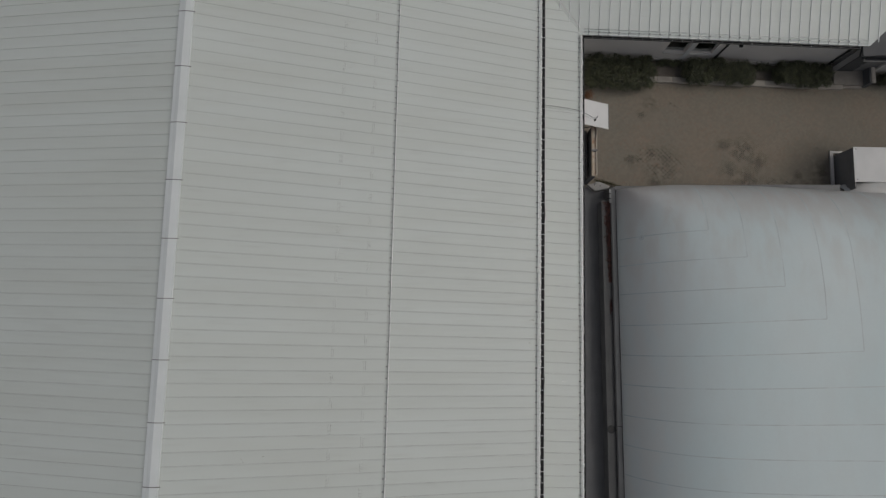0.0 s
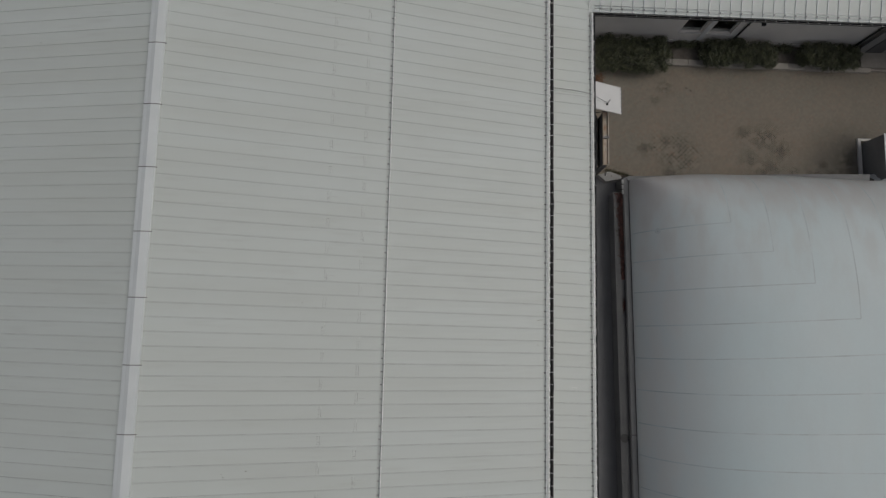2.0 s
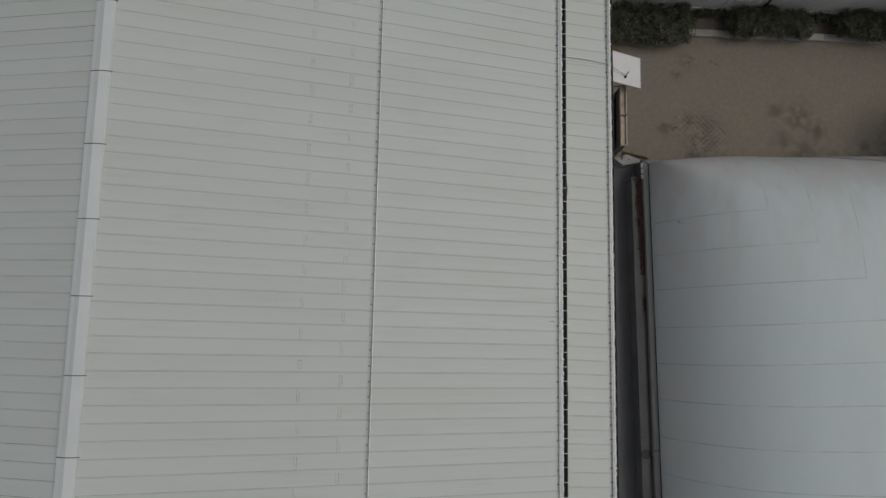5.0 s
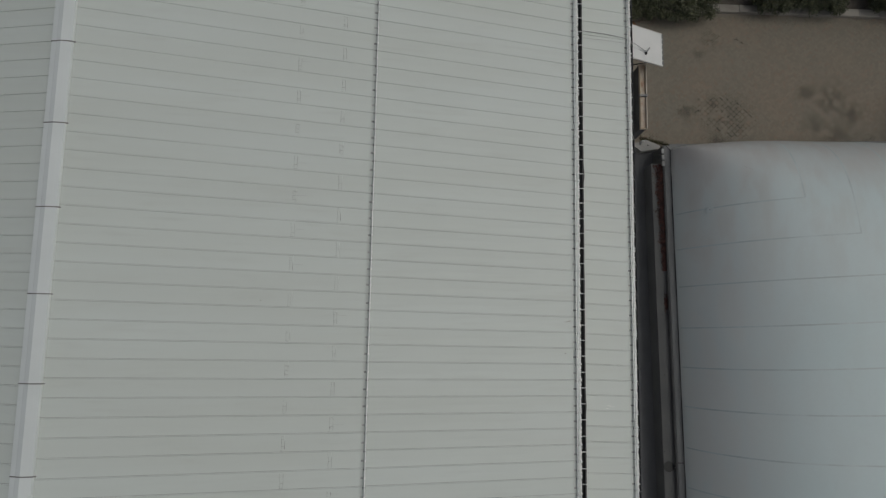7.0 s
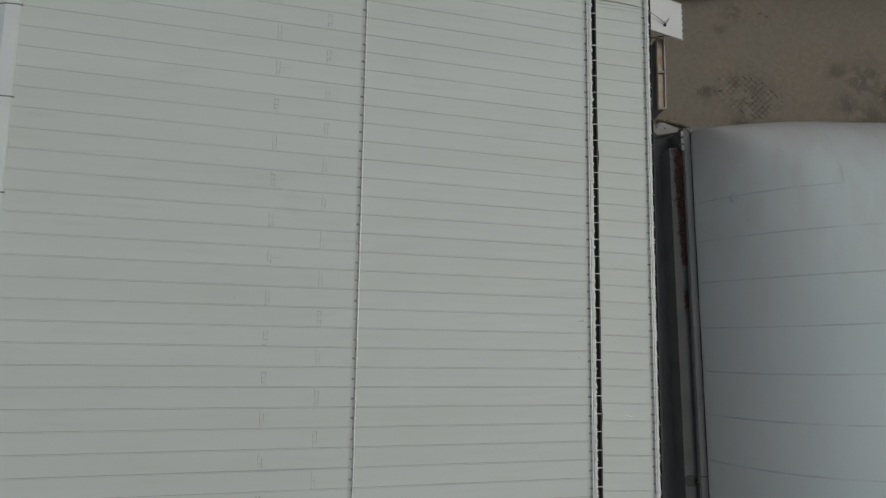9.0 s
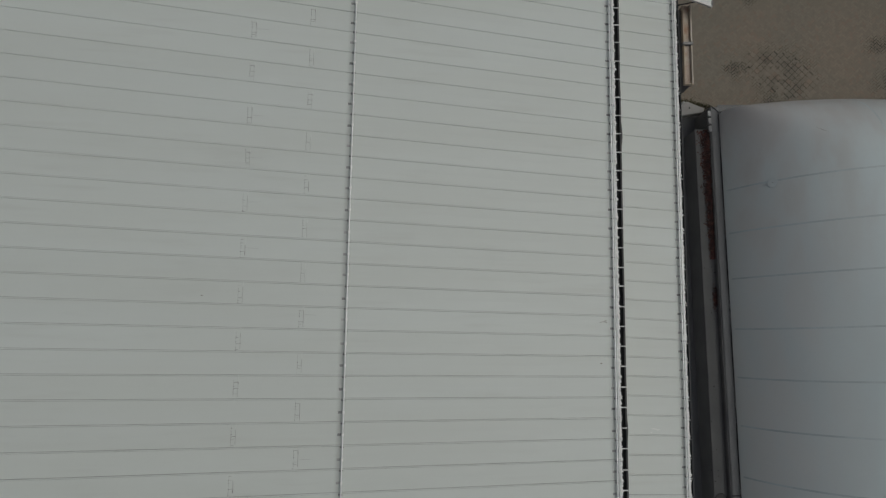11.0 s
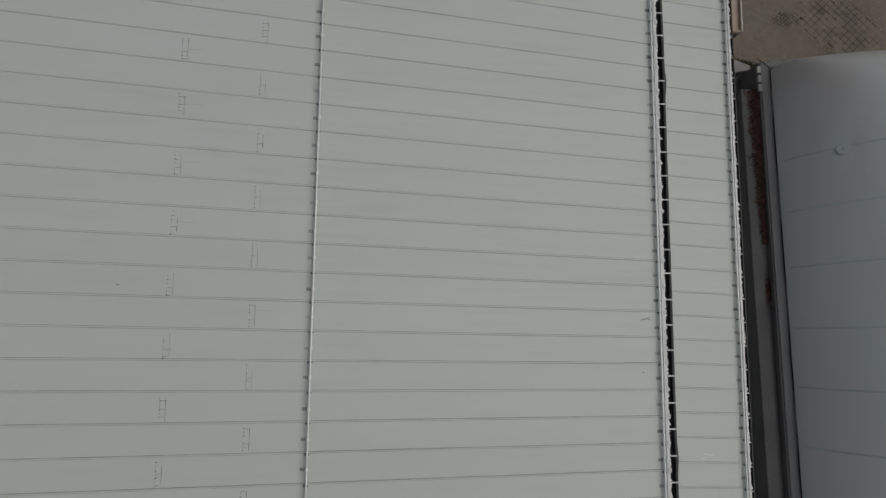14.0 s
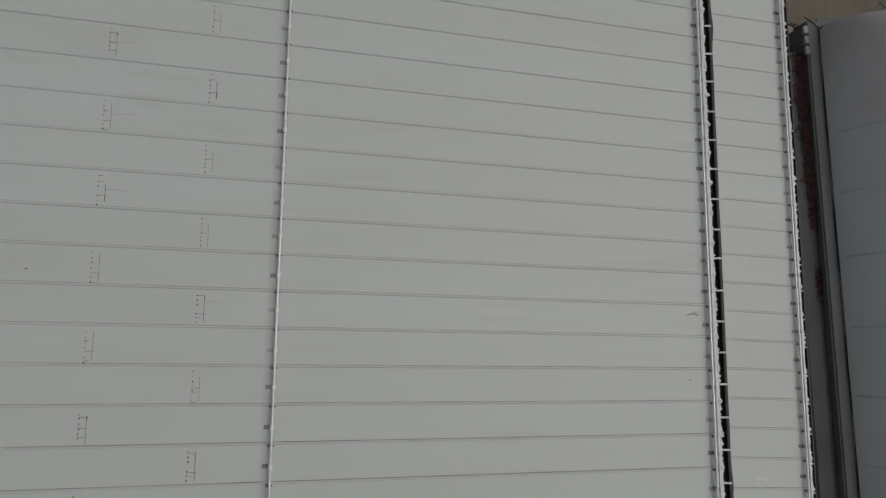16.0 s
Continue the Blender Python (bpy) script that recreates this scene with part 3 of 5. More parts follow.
def snow_rail(label, x, zfun, slope, y0, y1, phase, step, mid_by, pipes, lift=0.10):
    """Pipes along the roof on a clamp at every seam, with a stop plate in the middle of every sheet."""
    tilt = Matrix.Rotation(math.atan(slope), 4, "Y")
    r = thing("snow_rail", x, (y0 + y1) / 2, zfun(x), label, "snow guard", "snow guards on the roofs")
    rng = random.Random(int(x * 10) + 99)
    for dx in pipes:
        bm = bmesh.new()
        n = max(2, int((y1 - y0) / 3))
        add_tube(bm, [(x + dx, y0 + (y1 - y0) * i / n, zfun(x + dx) + lift + rng.uniform(-0.006, 0.006)) for i in range(n + 1)], 0.020, 8)
        part("pipe", bm, M_galv, r, "bright galvanised pipe", True)
    mid = sum(pipes) / len(pipes)
    c = box(-0.075, -0.026, -0.022, 0.022, 0.022, 0.072, 0.006)
    add_box(c, -0.04, mid + 0.03, -0.012, 0.012, 0.055, lift - 0.012)
    me_c = to_mesh("clamp", c, M_clamp)
    me_p = to_mesh("stop_plate", add_box(box(-0.150, -0.012, -0.034, 0.034, 0.004, 0.010, 0.001), -0.020, -0.012, -0.031, 0.031, 0.004, lift + 0.01), M_plate)
    s = bmesh.new()
    for dx in pipes:
        add_tube(s, [(dx, -0.034, lift), (dx, 0.034, lift)], 0.034 if len(pipes) == 1 else 0.0225, 8)
    me_s = to_mesh("sleeve", s, M_seal if len(pipes) == 1 else M_galv)
    k = math.ceil((y0 - phase) / step)
    while phase + k * step < y1 - 0.1:
        y = phase + k * step
        piece("clamp", me_c, r, pose(x, y - 0.03, zfun(x)) @ tilt)
        if y + step / 2 < y1:
            at = y + mid_by + rng.uniform(-0.025, 0.025)
            piece("stop_plate", me_p, r, pose(x, at, zfun(x)) @ tilt)
            piece("sleeve", me_s, r, pose(x, at + 0.005, zfun(x)))
        k += 1
    return r


HY0, HY1 = PHASE + K0 * SEAM + 0.1, PHASE + K1 * SEAM - 0.1
snow_rail("single galvanised snow guard pipe clamped to roof seams", PIPE_X, roof_z, SLOPE, HY0, HY1, seam_y(0, PIPE_X), seam_wide(PIPE_X), 0.27, (0.0,), 0.085)
snow_rail("twin galvanised snow guard pipes above the dark gutter", RAIL_X, roof_z, SLOPE, HY0, HY1, seam_y(0, RAIL_X), seam_wide(RAIL_X), 0.24, (-0.028, 0.032), 0.085)
wavy_edge("edge_lip", EDGE_X, roof_z(EDGE_X), HY0, HY1, seam_y(0, EDGE_X), seam_wide(EDGE_X), hall, 3)
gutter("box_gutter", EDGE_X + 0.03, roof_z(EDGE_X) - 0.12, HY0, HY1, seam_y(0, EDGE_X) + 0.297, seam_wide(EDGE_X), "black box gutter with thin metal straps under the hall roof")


# ---------------------------------------------------------------- the lean-to along the hall and the wing across the end
def build_lean_to():
    y0, y1 = -16.0, 19.5
    lt = thing("lean_to", 6.5, 2, 0, "low lean-to with a pale standing-seam metal roof", "building")
    part("wall", box(7.25, 7.5, y0 + 0.3, 16.6, 0, low_z(7.4) - 0.1), M_hallwall, lt)
    part("end_wall", box(4.9, 7.25, y0 + 0.3, y0 + 0.6, 0, 4.2), M_wall, lt)
    deck = part("roof", prism([(L_TOP_X - 0.4, low_z(L_TOP_X - 0.4) - 0.02), (L_EAVE_X - 0.03, low_z(L_EAVE_X) - 0.02), (L_EAVE_X - 0.03, low_z(L_EAVE_X) - 0.1), (L_TOP_X - 0.4, low_z(L_TOP_X - 0.4) - 0.1)], y0, y1), M_seam, lt, "pale metal lean-to roof")
    me = pan_mesh("low_sheet", L_EAVE_X - L_TOP_X + 0.3, L_SLOPE, M_roof, 0, 0, 3, L_SKEW, wide=L_SEAM)
    k = math.ceil((y0 - L_PHASE + 0.3) / L_SEAM)
    while L_PHASE + (k + 1) * L_SEAM < y1:
        piece("roof_sheet", me, deck, pose(L_TOP_X - 0.3, L_PHASE + L_SKEW * (L_TOP_X - 0.3) + k * L_SEAM, low_z(L_TOP_X - 0.3)))
        k += 1
    part("soffit_board", box(7.5, 7.76, y0 + 0.3, 16.4, 3.96, 3.985), M_frame, lt)
    return lt


lean_to = build_lean_to()
snow_rail("twin galvanised snow guard pipes along the lean-to eave", EAVE_X - 0.06, low_z, L_SLOPE, -15.8, 16.1, L_PHASE + L_SKEW * EAVE_X, L_SEAM, 0.25, (-0.028, 0.032), 0.085)
wavy_edge("edge_lip", L_EAVE_X, low_z(L_EAVE_X), -15.9, 16.15, L_PHASE + L_SKEW * L_EAVE_X, L_SEAM, lean_to, 4)
gutter("eave_gutter", L_EAVE_X + 0.015, L_EAVE_Z - 0.10, -15.9, 16.1, L_PHASE + L_SKEW * L_EAVE_X - 0.1, L_SEAM, "narrow dark eave gutter with short bright straps", 0.135, 0.004, -0.035, M_gutlip)


def build_wing():
    """The wing north of the courtyard: roof falling to the south, windows and drainpipes in its wall."""
    wing = thing("wing", 16, 18, 0, "single-storey grey rendered wing with a pale seamed metal roof", "building")
    wz = lambda y: L_EAVE_Z + W_SLOPE * (y - W_EAVE_Y)
    x0, x1 = 5.4, 31.0
    wy = 16.48
    wins = ((13.60, 14.88, 1.38, 2.86), (15.30, 16.60, 1.36, 2.84))
    part("wall", wall_with_holes(7.5, 31.0, 0, 3.98, wy, wy + 0.3, wins), M_wall, wing, "grey rendered wall with two windows")
    part("back_wall", box(7.5, 31.0, 24.4, 24.7, 0, 4.0), M_wall, wing)
    part("end_wall", box(30.7, 31.0, wy + 0.3, 24.4, 0, 4.0), M_wall, wing)
    soffit = part("soffit_board", box(7.8, 24.7, W_EAVE_Y + 0.03, wy, 3.96, 3.985), M_frame, wing)
    # the roof, ending where it meets the dark roof of the east block
    ry = 20.5
    deck = part("roof", prism([(W_EAVE_Y + 0.03, wz(W_EAVE_Y + 0.03) - 0.02), (ry, wz(ry) - 0.02), (ry + 4.3, L_EAVE_Z - 0.02), (ry + 4.3, L_EAVE_Z - 0.1), (ry, wz(ry) - 0.1), (W_EAVE_Y + 0.03, wz(W_EAVE_Y + 0.03) - 0.1)], x0, 30.2, "x"), M_seam, wing, "pale metal roof falling towards the courtyard")
    wprof = [(0.020, 0.0), (0.15, -0.002), (0.30, -0.003), (0.44, -0.002), (0.548, 0.0), (0.552, 0.030), (0.558, 0.036), (0.596, 0.036), (0.601, 0.030), (0.603, 0.003), (0.612, 0.003)]
    run, p = ry - W_EAVE_Y, len(wprof)
    wv = [(run * i / 3, y, z - W_SLOPE * run * i / 3) for i in range(4) for y, z in wprof] + [(run + 0.002, y, z - W_SLOPE * run - 0.03) for y, z in wprof]
    me = raw_mesh("wing_sheet", wv, [(a, a + p, a + p + 1, a + 1) for i in range(4) for a in range(i * p, i * p + p - 1)], M_roof)
    me.materials.append(M_rib)
    me.materials.append(M_seamshade)
    # rib tops coloured paler for sky light, right sides darker for shade
    for f, poly in enumerate(me.polygons):
        poly.material_index = 1 if 5 <= f % (p - 1) <= 7 else 2 if f % (p - 1) >= 8 else 0
    spin = Matrix.Rotation(-math.pi / 2, 4, "Z")
    for k in range(-3, 38):
        piece("roof_sheet", me, deck, pose(7.65 + 0.592 * k - 0.000365 * k * k, ry, wz(ry)) @ spin)
    for xa, xb, za, zb in wins:
        w = part("window", add_box(add_box(add_box(box(xa, xa + 0.07, wy + 0.10, wy + 0.17, za, zb), xb - 0.07, xb, wy + 0.10, wy + 0.17, za, zb), xa + 0.07, xb - 0.07, wy + 0.10, wy + 0.17, za, za + 0.07), xa + 0.07, xb - 0.07, wy + 0.10, wy + 0.17, zb - 0.07, zb), M_frame, wing, "window in a pale frame with dark panes")
        pane = part("pane", box(xa + 0.07, xb - 0.07, wy + 0.125, wy + 0.135, za + 0.07, zb - 0.07), M_glass, w)
        pane.visible_shadow = False
        part("window_sill", box(xa - 0.05, xb + 0.05, wy - 0.10, wy + 0.12, za - 0.05, za - 0.003, 0.01), M_frame, w)
        part("room_lining", add_box(box(xa - 0.3, xb + 0.3, wy + 2.0, wy + 2.05, 0.5, 3.8), xa - 0.3, xb + 0.3, wy + 0.31, wy + 2.0, 0.5, 0.55), M_darkroof, w)
    pilaster = part("pilaster", box(14.94, 15.23, wy - 0.06, wy - 0.003, 0.5, 3.95, 0.008), M_white, wing, "pale pilaster between the windows")
    for x in (17.06, 24.45):
        d = part("drainpipe", tube([(x, W_EAVE_Y + 0.02, 3.95), (x, W_EAVE_Y + 0.08, 3.7), (x, wy - 0.07, 3.45), (x, wy - 0.07, 0.05)], 0.05, 8), M_black, wing, "black metal drainpipe", True)
        for z in (1.0, 2.6):
            part("pipe_bracket", box(x - 0.07, x + 0.07, wy - 0.13, wy - 0.003, z, z + 0.03), M_black, d)
    part("wall_lamp", add_box(box(17.50, 17.70, wy - 0.34, wy - 0.003, 3.30, 3.42, 0.02), 17.49, 17.71, wy - 0.42, wy - 0.20, 3.16, 3.30, 0.02), M_black, wing, "small black wall lamp")
    # gutter and snow rail along the eave
    gy = W_EAVE_Y
    prof = [(gy + 0.01, 4.0), (gy + 0.01, 3.88), (gy - 0.085, 3.88), (gy - 0.085, 4.0), (gy - 0.073, 4.0), (gy - 0.073, 3.892), (gy - 0.002, 3.892), (gy - 0.002, 4.0)]
    g = part("gutter", prism(prof, 7.86, 24.6, "x"), M_gutter, wing, "dark eave gutter")
    part("lip", box(7.86, 24.6, gy - 0.105, gy - 0.075, 3.985, 4.006), M_gutlip, g)
    me_st = to_mesh("strap", box(-0.012, 0.012, gy - 0.10, gy + 0.02, 4.004, 4.014, 0.002), M_galv)
    me_c = to_mesh("clamp", box(-0.025, 0.025, 0.03, 0.10, 0.03, 0.10, 0.006), M_clamp)
    rail = thing("snow_rail", 16, gy + 0.2, wz(gy + 0.2), "twin galvanised snow guard pipes along the wing eave", "snow guard", "snow guards on the roofs")
    for d in (0.14, 0.30):
        part("pipe", tube([(7.9, gy + d, wz(gy + d) + 0.085), (24.55, gy + d, wz(gy + d) + 0.085)], 0.014), M_strap, rail, "bright galvanised pipe", True)
    for k in range(1, 29):
        x = 7.65 + 0.592 * k - 0.000365 * k * k
        piece("strap", me_st, g, pose(x + 0.25, 0, 0))
        piece("clamp", me_c, rail, pose(x, gy + 0.1, wz(gy + 0.1) + 0.005))
    # valley flashing towards the lean-to
    v = bmesh.new()
    a, b = Vector((7.78, 16.22, L_EAVE_Z + 0.02)), Vector((5.5, 18.8, low_z(5.5) + 0.03))
    s = Vector((0.05, 0.05, 0.03))
    q = [v.verts.new(p) for p in (a - s, a + Vector((0.05, 0.05, 0.03)), b + Vector((0.05, 0.05, 0.03)), b - s)]
    v.faces.new(q)
    bmesh.ops.solidify(v, geom=v.faces[:], thickness=0.01)
    part("valley_flashing", v, M_seal, wing, "pale valley flashing")
    # the wing stands slightly out of square with the hall, its roof reaching a little further out than drawn
    turn = Matrix.Translation((18, 16.3, 0)) @ Matrix.Rotation(radians(-1.3), 4, "Z") @ Matrix.Translation((-18, -16.3, 0))
    out = Matrix.Translation((0, -0.23, 0))
    for ob in (deck, g, soffit):
        ob.matrix_basis = out @ ob.matrix_basis
    rail.matrix_basis = turn @ out @ rail.matrix_basis
    wing.matrix_basis = turn @ wing.matrix_basis
    return wing


wing = build_wing()


def build_east_block():
    blk = thing("east_block", 28.5, 18, 0, "dark roofed entrance block at the courtyard corner", "building")
    z = lambda x: 4.17 + 0.15 * (x - 24.55)
    part("roof", prism([(24.25, z(24.25)), (29.5, z(29.5)), (33, z(28)), (33, z(28) - 0.12), (29.5, z(29.5) - 0.12), (24.25, z(24.25) - 0.12)], 15.24, 24), M_darkroof, blk, "dark grey sheet roof")
    part("wall", box(27.4, 33, 15.9, 16.2, 0, 3.6), M_wall, blk)
    part("gutter_pipe", tube([(24.30, 15.20, 3.92), (33, 15.20, 3.92)], 0.06), M_black, blk, "black eave pipe", True)
    part("downpipe", tube([(24.42, 16.1, 3.92), (24.40, 15.75, 3.75), (24.40, 15.45, 3.6)], 0.045), M_black, blk, "", True)
    st = thing("entrance_steps", 25.8, 15.5, 0, "worn grey stone entrance landing with one low step", "steps")
    part("landing", box(24.95, 26.875, 15.06, 16.2, 0, 0.30, 0.02), M_step, st)
    part("step", box(24.95, 26.86, 14.90, 15.055, 0, 0.14, 0.02), M_step, st)
    part("cheek_wall", box(26.88, 27.2, 15.0, 16.2, 0, 0.88, 0.015), M_plinth, st, "dark grey cheek wall")
    part("coping", box(26.98, 27.23, 14.97, 16.2, 0.883, 0.93, 0.01), M_kerb, st, "pale stone coping")
    # panel and door are added; their dark colours give the wall end its shade
    dr = thing("porch_shade_panel", 25.7, 16.4, 0.3, "grey panel and added door standing in for the shaded wall end", "door")
    part("panel", box(24.62, 27.35, 16.02, 16.07, 0.31, 3.85), M_panel, dr)
    part("leaf", box(25.2, 26.2, 15.98, 16.018, 0.31, 2.38, 0.01), M_shade, dr)
    part("door_handle", tube([(26.08, 15.95, 1.30), (26.08, 15.95, 1.44)], 0.012, 6), M_galv, dr)
    aw = thing("door_awning", 26, 15.6, 2.6, "dark door awning with pale edges above the steps", "awning")
    part("sheet", prism([(15.62, 2.70), (16.47, 2.95), (16.47, 2.90), (15.62, 2.65)], 25.3, 27.1, "x"), M_darkroof, aw)
    for x in (25.27, 27.1):
        part("edge_trim", prism([(15.60, 2.73), (16.47, 2.98), (16.47, 2.90), (15.60, 2.65)], x, x + 0.04, "x"), M_frame, aw)
    part("front_lip", box(25.27, 27.14, 15.57, 15.615, 2.65, 2.74), M_frame, aw)
    return blk


build_east_block()


# ---------------------------------------------------------------- courtyard: planting bed
def build_bed():
    tagged(part("planting_bed", box(7.5, 24.9, 15.34, 16.47, -0.06, 0.16), M_soil, None, "bare brown soil bed along the wing wall"), "", "flower bed", "", "structure")
    kerb = thing("kerb", 16, 15.25, 0, "pale sandstone kerb edging the planting bed", "kerb", "", "structure")
    rng = random.Random(2)
    x = 7.6
    while x < 24.8:
        w = 1.0
        part("kerb_stone", box(x, x + w - 0.012, 14.95 + rng.uniform(-0.008, 0.008), 15.335, -0.06, 0.22 + rng.uniform(-0.008, 0.008), 0.015), M_kerb, kerb)
        x += w
    tagged(part("wall_plinth", box(7.6, 24.9, 16.40, 16.476, 0.16, 0.42, 0.008), M_frame, None, "pale painted plinth strip at the foot of the wall"), "", "plinth", "", "structure")


build_bed()


def shrub(name, x0, x1, y0, y1, h, count, seed, label):
    """A loose evergreen shrub: twigs from several stems and thousands of small leaves in clumps."""
    rng = random.Random(seed)
    sh = thing(name, (x0 + x1) / 2, (y0 + y1) / 2, 0.16, label, "shrub", "shrubs along the wing")
    twigs = bmesh.new()
    clumps = []
    n = int((x1 - x0) * 44)
    for i in range(n):
        u = rng.uniform(0, 1)
        cx = x0 + 0.2 + (x1 - x0 - 0.4) * u
        wob = 0.16 * noise.noise((cx * 1.3, seed, 0))
        half = (y1 - y0) / 2
        dy = rng.uniform(-1, 1)
        end = min(1, u / 0.10, (1 - u) / 0.10)
        cy = (y0 + y1) / 2 + wob + dy * (half - 0.12) * (0.55 + 0.45 * end)
        cz = 0.18 + h * (0.25 + 0.75 * math.sqrt(max(0, 1 - (dy * 0.85) ** 2))) * rng.uniform(0.55, 1.0) * (0.6 + 0.4 * end)
        clumps.append((cx, cy, cz, rng.uniform(0.15, 0.30)))
        if i % 3 == 0:
            bx, by = cx + rng.uniform(-0.3, 0.3), (y0 + y1) / 2 + rng.uniform(-0.2, 0.25)
            add_tube(twigs, [(bx, by, 0.12), ((bx + cx) / 2, (by + cy) / 2, cz * 0.55), (cx, cy, cz)], 0.012, 4)
    part("stems", twigs, M_twig, sh)
    verts, faces = [], []
    for _ in range(count):
        cx, cy, cz, r = rng.choice(clumps)
        d = Vector((rng.gauss(0, 1), rng.gauss(0, 1), rng.gauss(0.2, 0.8))).normalized() * r * rng.uniform(0.35, 1.15)
        p = Vector((cx, cy, max(cz + d.z, 0.2))) + Vector((d.x, d.y, 0))
        L, W = rng.uniform(0.08, 0.15), rng.uniform(0.035, 0.06)
        a = Vector((rng.gauss(0, 1), rng.gauss(0, 1), rng.gauss(0, 0.6))).normalized()
        b = a.cross(Vector((rng.gauss(0, 0.5), rng.gauss(0, 0.5), 1))).normalized()
        c = a.cross(b)
        k = len(verts)
        verts += [tuple(p - a * L / 2), tuple(p + b * W / 2 + c * 0.006), tuple(p + a * L / 2), tuple(p - b * W / 2 + c * 0.006)]
        faces += [(k, k + 1, k + 2), (k, k + 2, k + 3)]
    tagged(piece("foliage", raw_mesh("foliage", verts, faces, M_leafy), sh), "dense small dark green leaves", "", "", "stuff")
    return sh


shrub("shrub", 8.3, 13.45, 14.15, 16.40, 1.0, 20000, 11, "wide dark green evergreen shrub spilling over the kerb")
shrub("shrub", 14.95, 19.75, 14.75, 16.40, 1.0, 17000, 12, "dark green evergreen shrub beside the windows")
shrub("shrub", 20.8, 24.75, 14.8, 16.40, 1.0, 14500, 13, "rounded dark green evergreen shrub near the steps")
shrub("shrub", 13.4, 15.2, 15.95, 16.38, 0.30, 900, 14, "thin low shrub growth against the wall")
shrub("shrub", 19.7, 20.9, 15.95, 16.38, 0.30, 700, 15, "thin low shrub growth against the plinth")
BED_TURN = Matrix.Translation((18, 15.2, 0)) @ Matrix.Rotation(radians(-1.3), 4, "Z") @ Matrix.Translation((-18, -15.2, 0))
for ob in scene.collection.objects:
    if ob.parent is None and ob.name.split(".")[0] in ("planting_bed", "kerb", "wall_plinth", "shrub"):
        ob.matrix_basis = BED_TURN @ ob.matrix_basis
shrub("shrub", 27.7, 29.6, 14.9, 15.8, 0.8, 4000, 16, "dark green shrub beyond the entrance steps")


# ---------------------------------------------------------------- canopy and cables
def build_canopy():
    cn = thing("door_canopy", 8.9, 11.8, 2.9, "white sheet door canopy sloping away from the wall", "canopy")
    z = lambda x: 3.0 + 0.52 * (9.63 - x)
    part("sheet", prism([(7.51, z(8.0) - 0.05), (8.0, z(8.0)), (9.63, z(9.63)), (9.63, z(9.63) - 0.05), (8.0, z(8.0) - 0.05), (7.51, z(8.0) - 0.10)], 10.92, 12.40), M_white, cn, "white coated sheet")
    for y in (10.89, 12.40):
        part("side_trim", prism([(8.0, z(8.0) + 0.02), (9.65, z(9.65) + 0.02), (9.65, z(9.65) - 0.07), (8.0, z(8.0) - 0.07)], y, y + 0.03), M_frame, cn)
    part("front_trim", box(9.632, 9.66, 10.92, 12.40, z(9.63) - 0.08, z(9.63) + 0.015), M_seal, cn)
    me = to_mesh("edge_clip", box(-0.03, 0.035, -0.09, 0.09, -0.015, 0.03, 0.004), M_dark)
    for k in range(6):
        piece("edge_clip", me, cn, pose(9.66, 11.04 + 0.25 * k, z(9.66) + 0.01))
    for y in (11.05, 12.25):
        part("bracket", tube([(7.51, y, 2.35), (9.2, y, z(9.2) - 0.06)], 0.025, 6), M_black, cn, "black support strut")
    ar = part("stay_arm", tube([(8.74, 11.28, z(8.74) + 0.02), (8.78, 11.34, z(8.78) + 0.10), (8.91, 11.52, z(8.91) + 0.14)], 0.03, 6), M_plate, cn, "grey metal stay arm")
    part("arm_foot", box(8.69, 8.79, 11.22, 11.32, z(8.74) - 0.02, z(8.74) + 0.09, 0.01), M_black, ar)
    for k, (ya, yb, zb) in enumerate(((11.72, 11.36, 3.55), (11.42, 11.26, 3.45))):
        pts = []
        for i in range(15):
            s = i / 14
            x = 5.36 + (8.72 - 5.36) * s
            y = ya + (yb - ya) * s + (0.10 if k == 0 else 0.04) * math.sin(s * math.pi) 
            zz = low_z(x) + 0.035 if x < 7.7 else low_z(7.7) + 0.035 - (x - 7.7) / 1.02 * (low_z(7.7) + 0.035 - z(8.72) - 0.05)
            if x < 5.55:
                zz = max(zz, roof_z(EDGE_X) - 0.11 - (x - 5.36) * 3.5)
            pts.append((x, y, zz))
        tagged(part("cable", tube(pts, 0.014 if k == 0 else 0.006, 6), M_plate, None, "thin grey cable lying across the lean-to roof", True), "", "cable", "cables to the canopy")
    return cn


build_canopy()


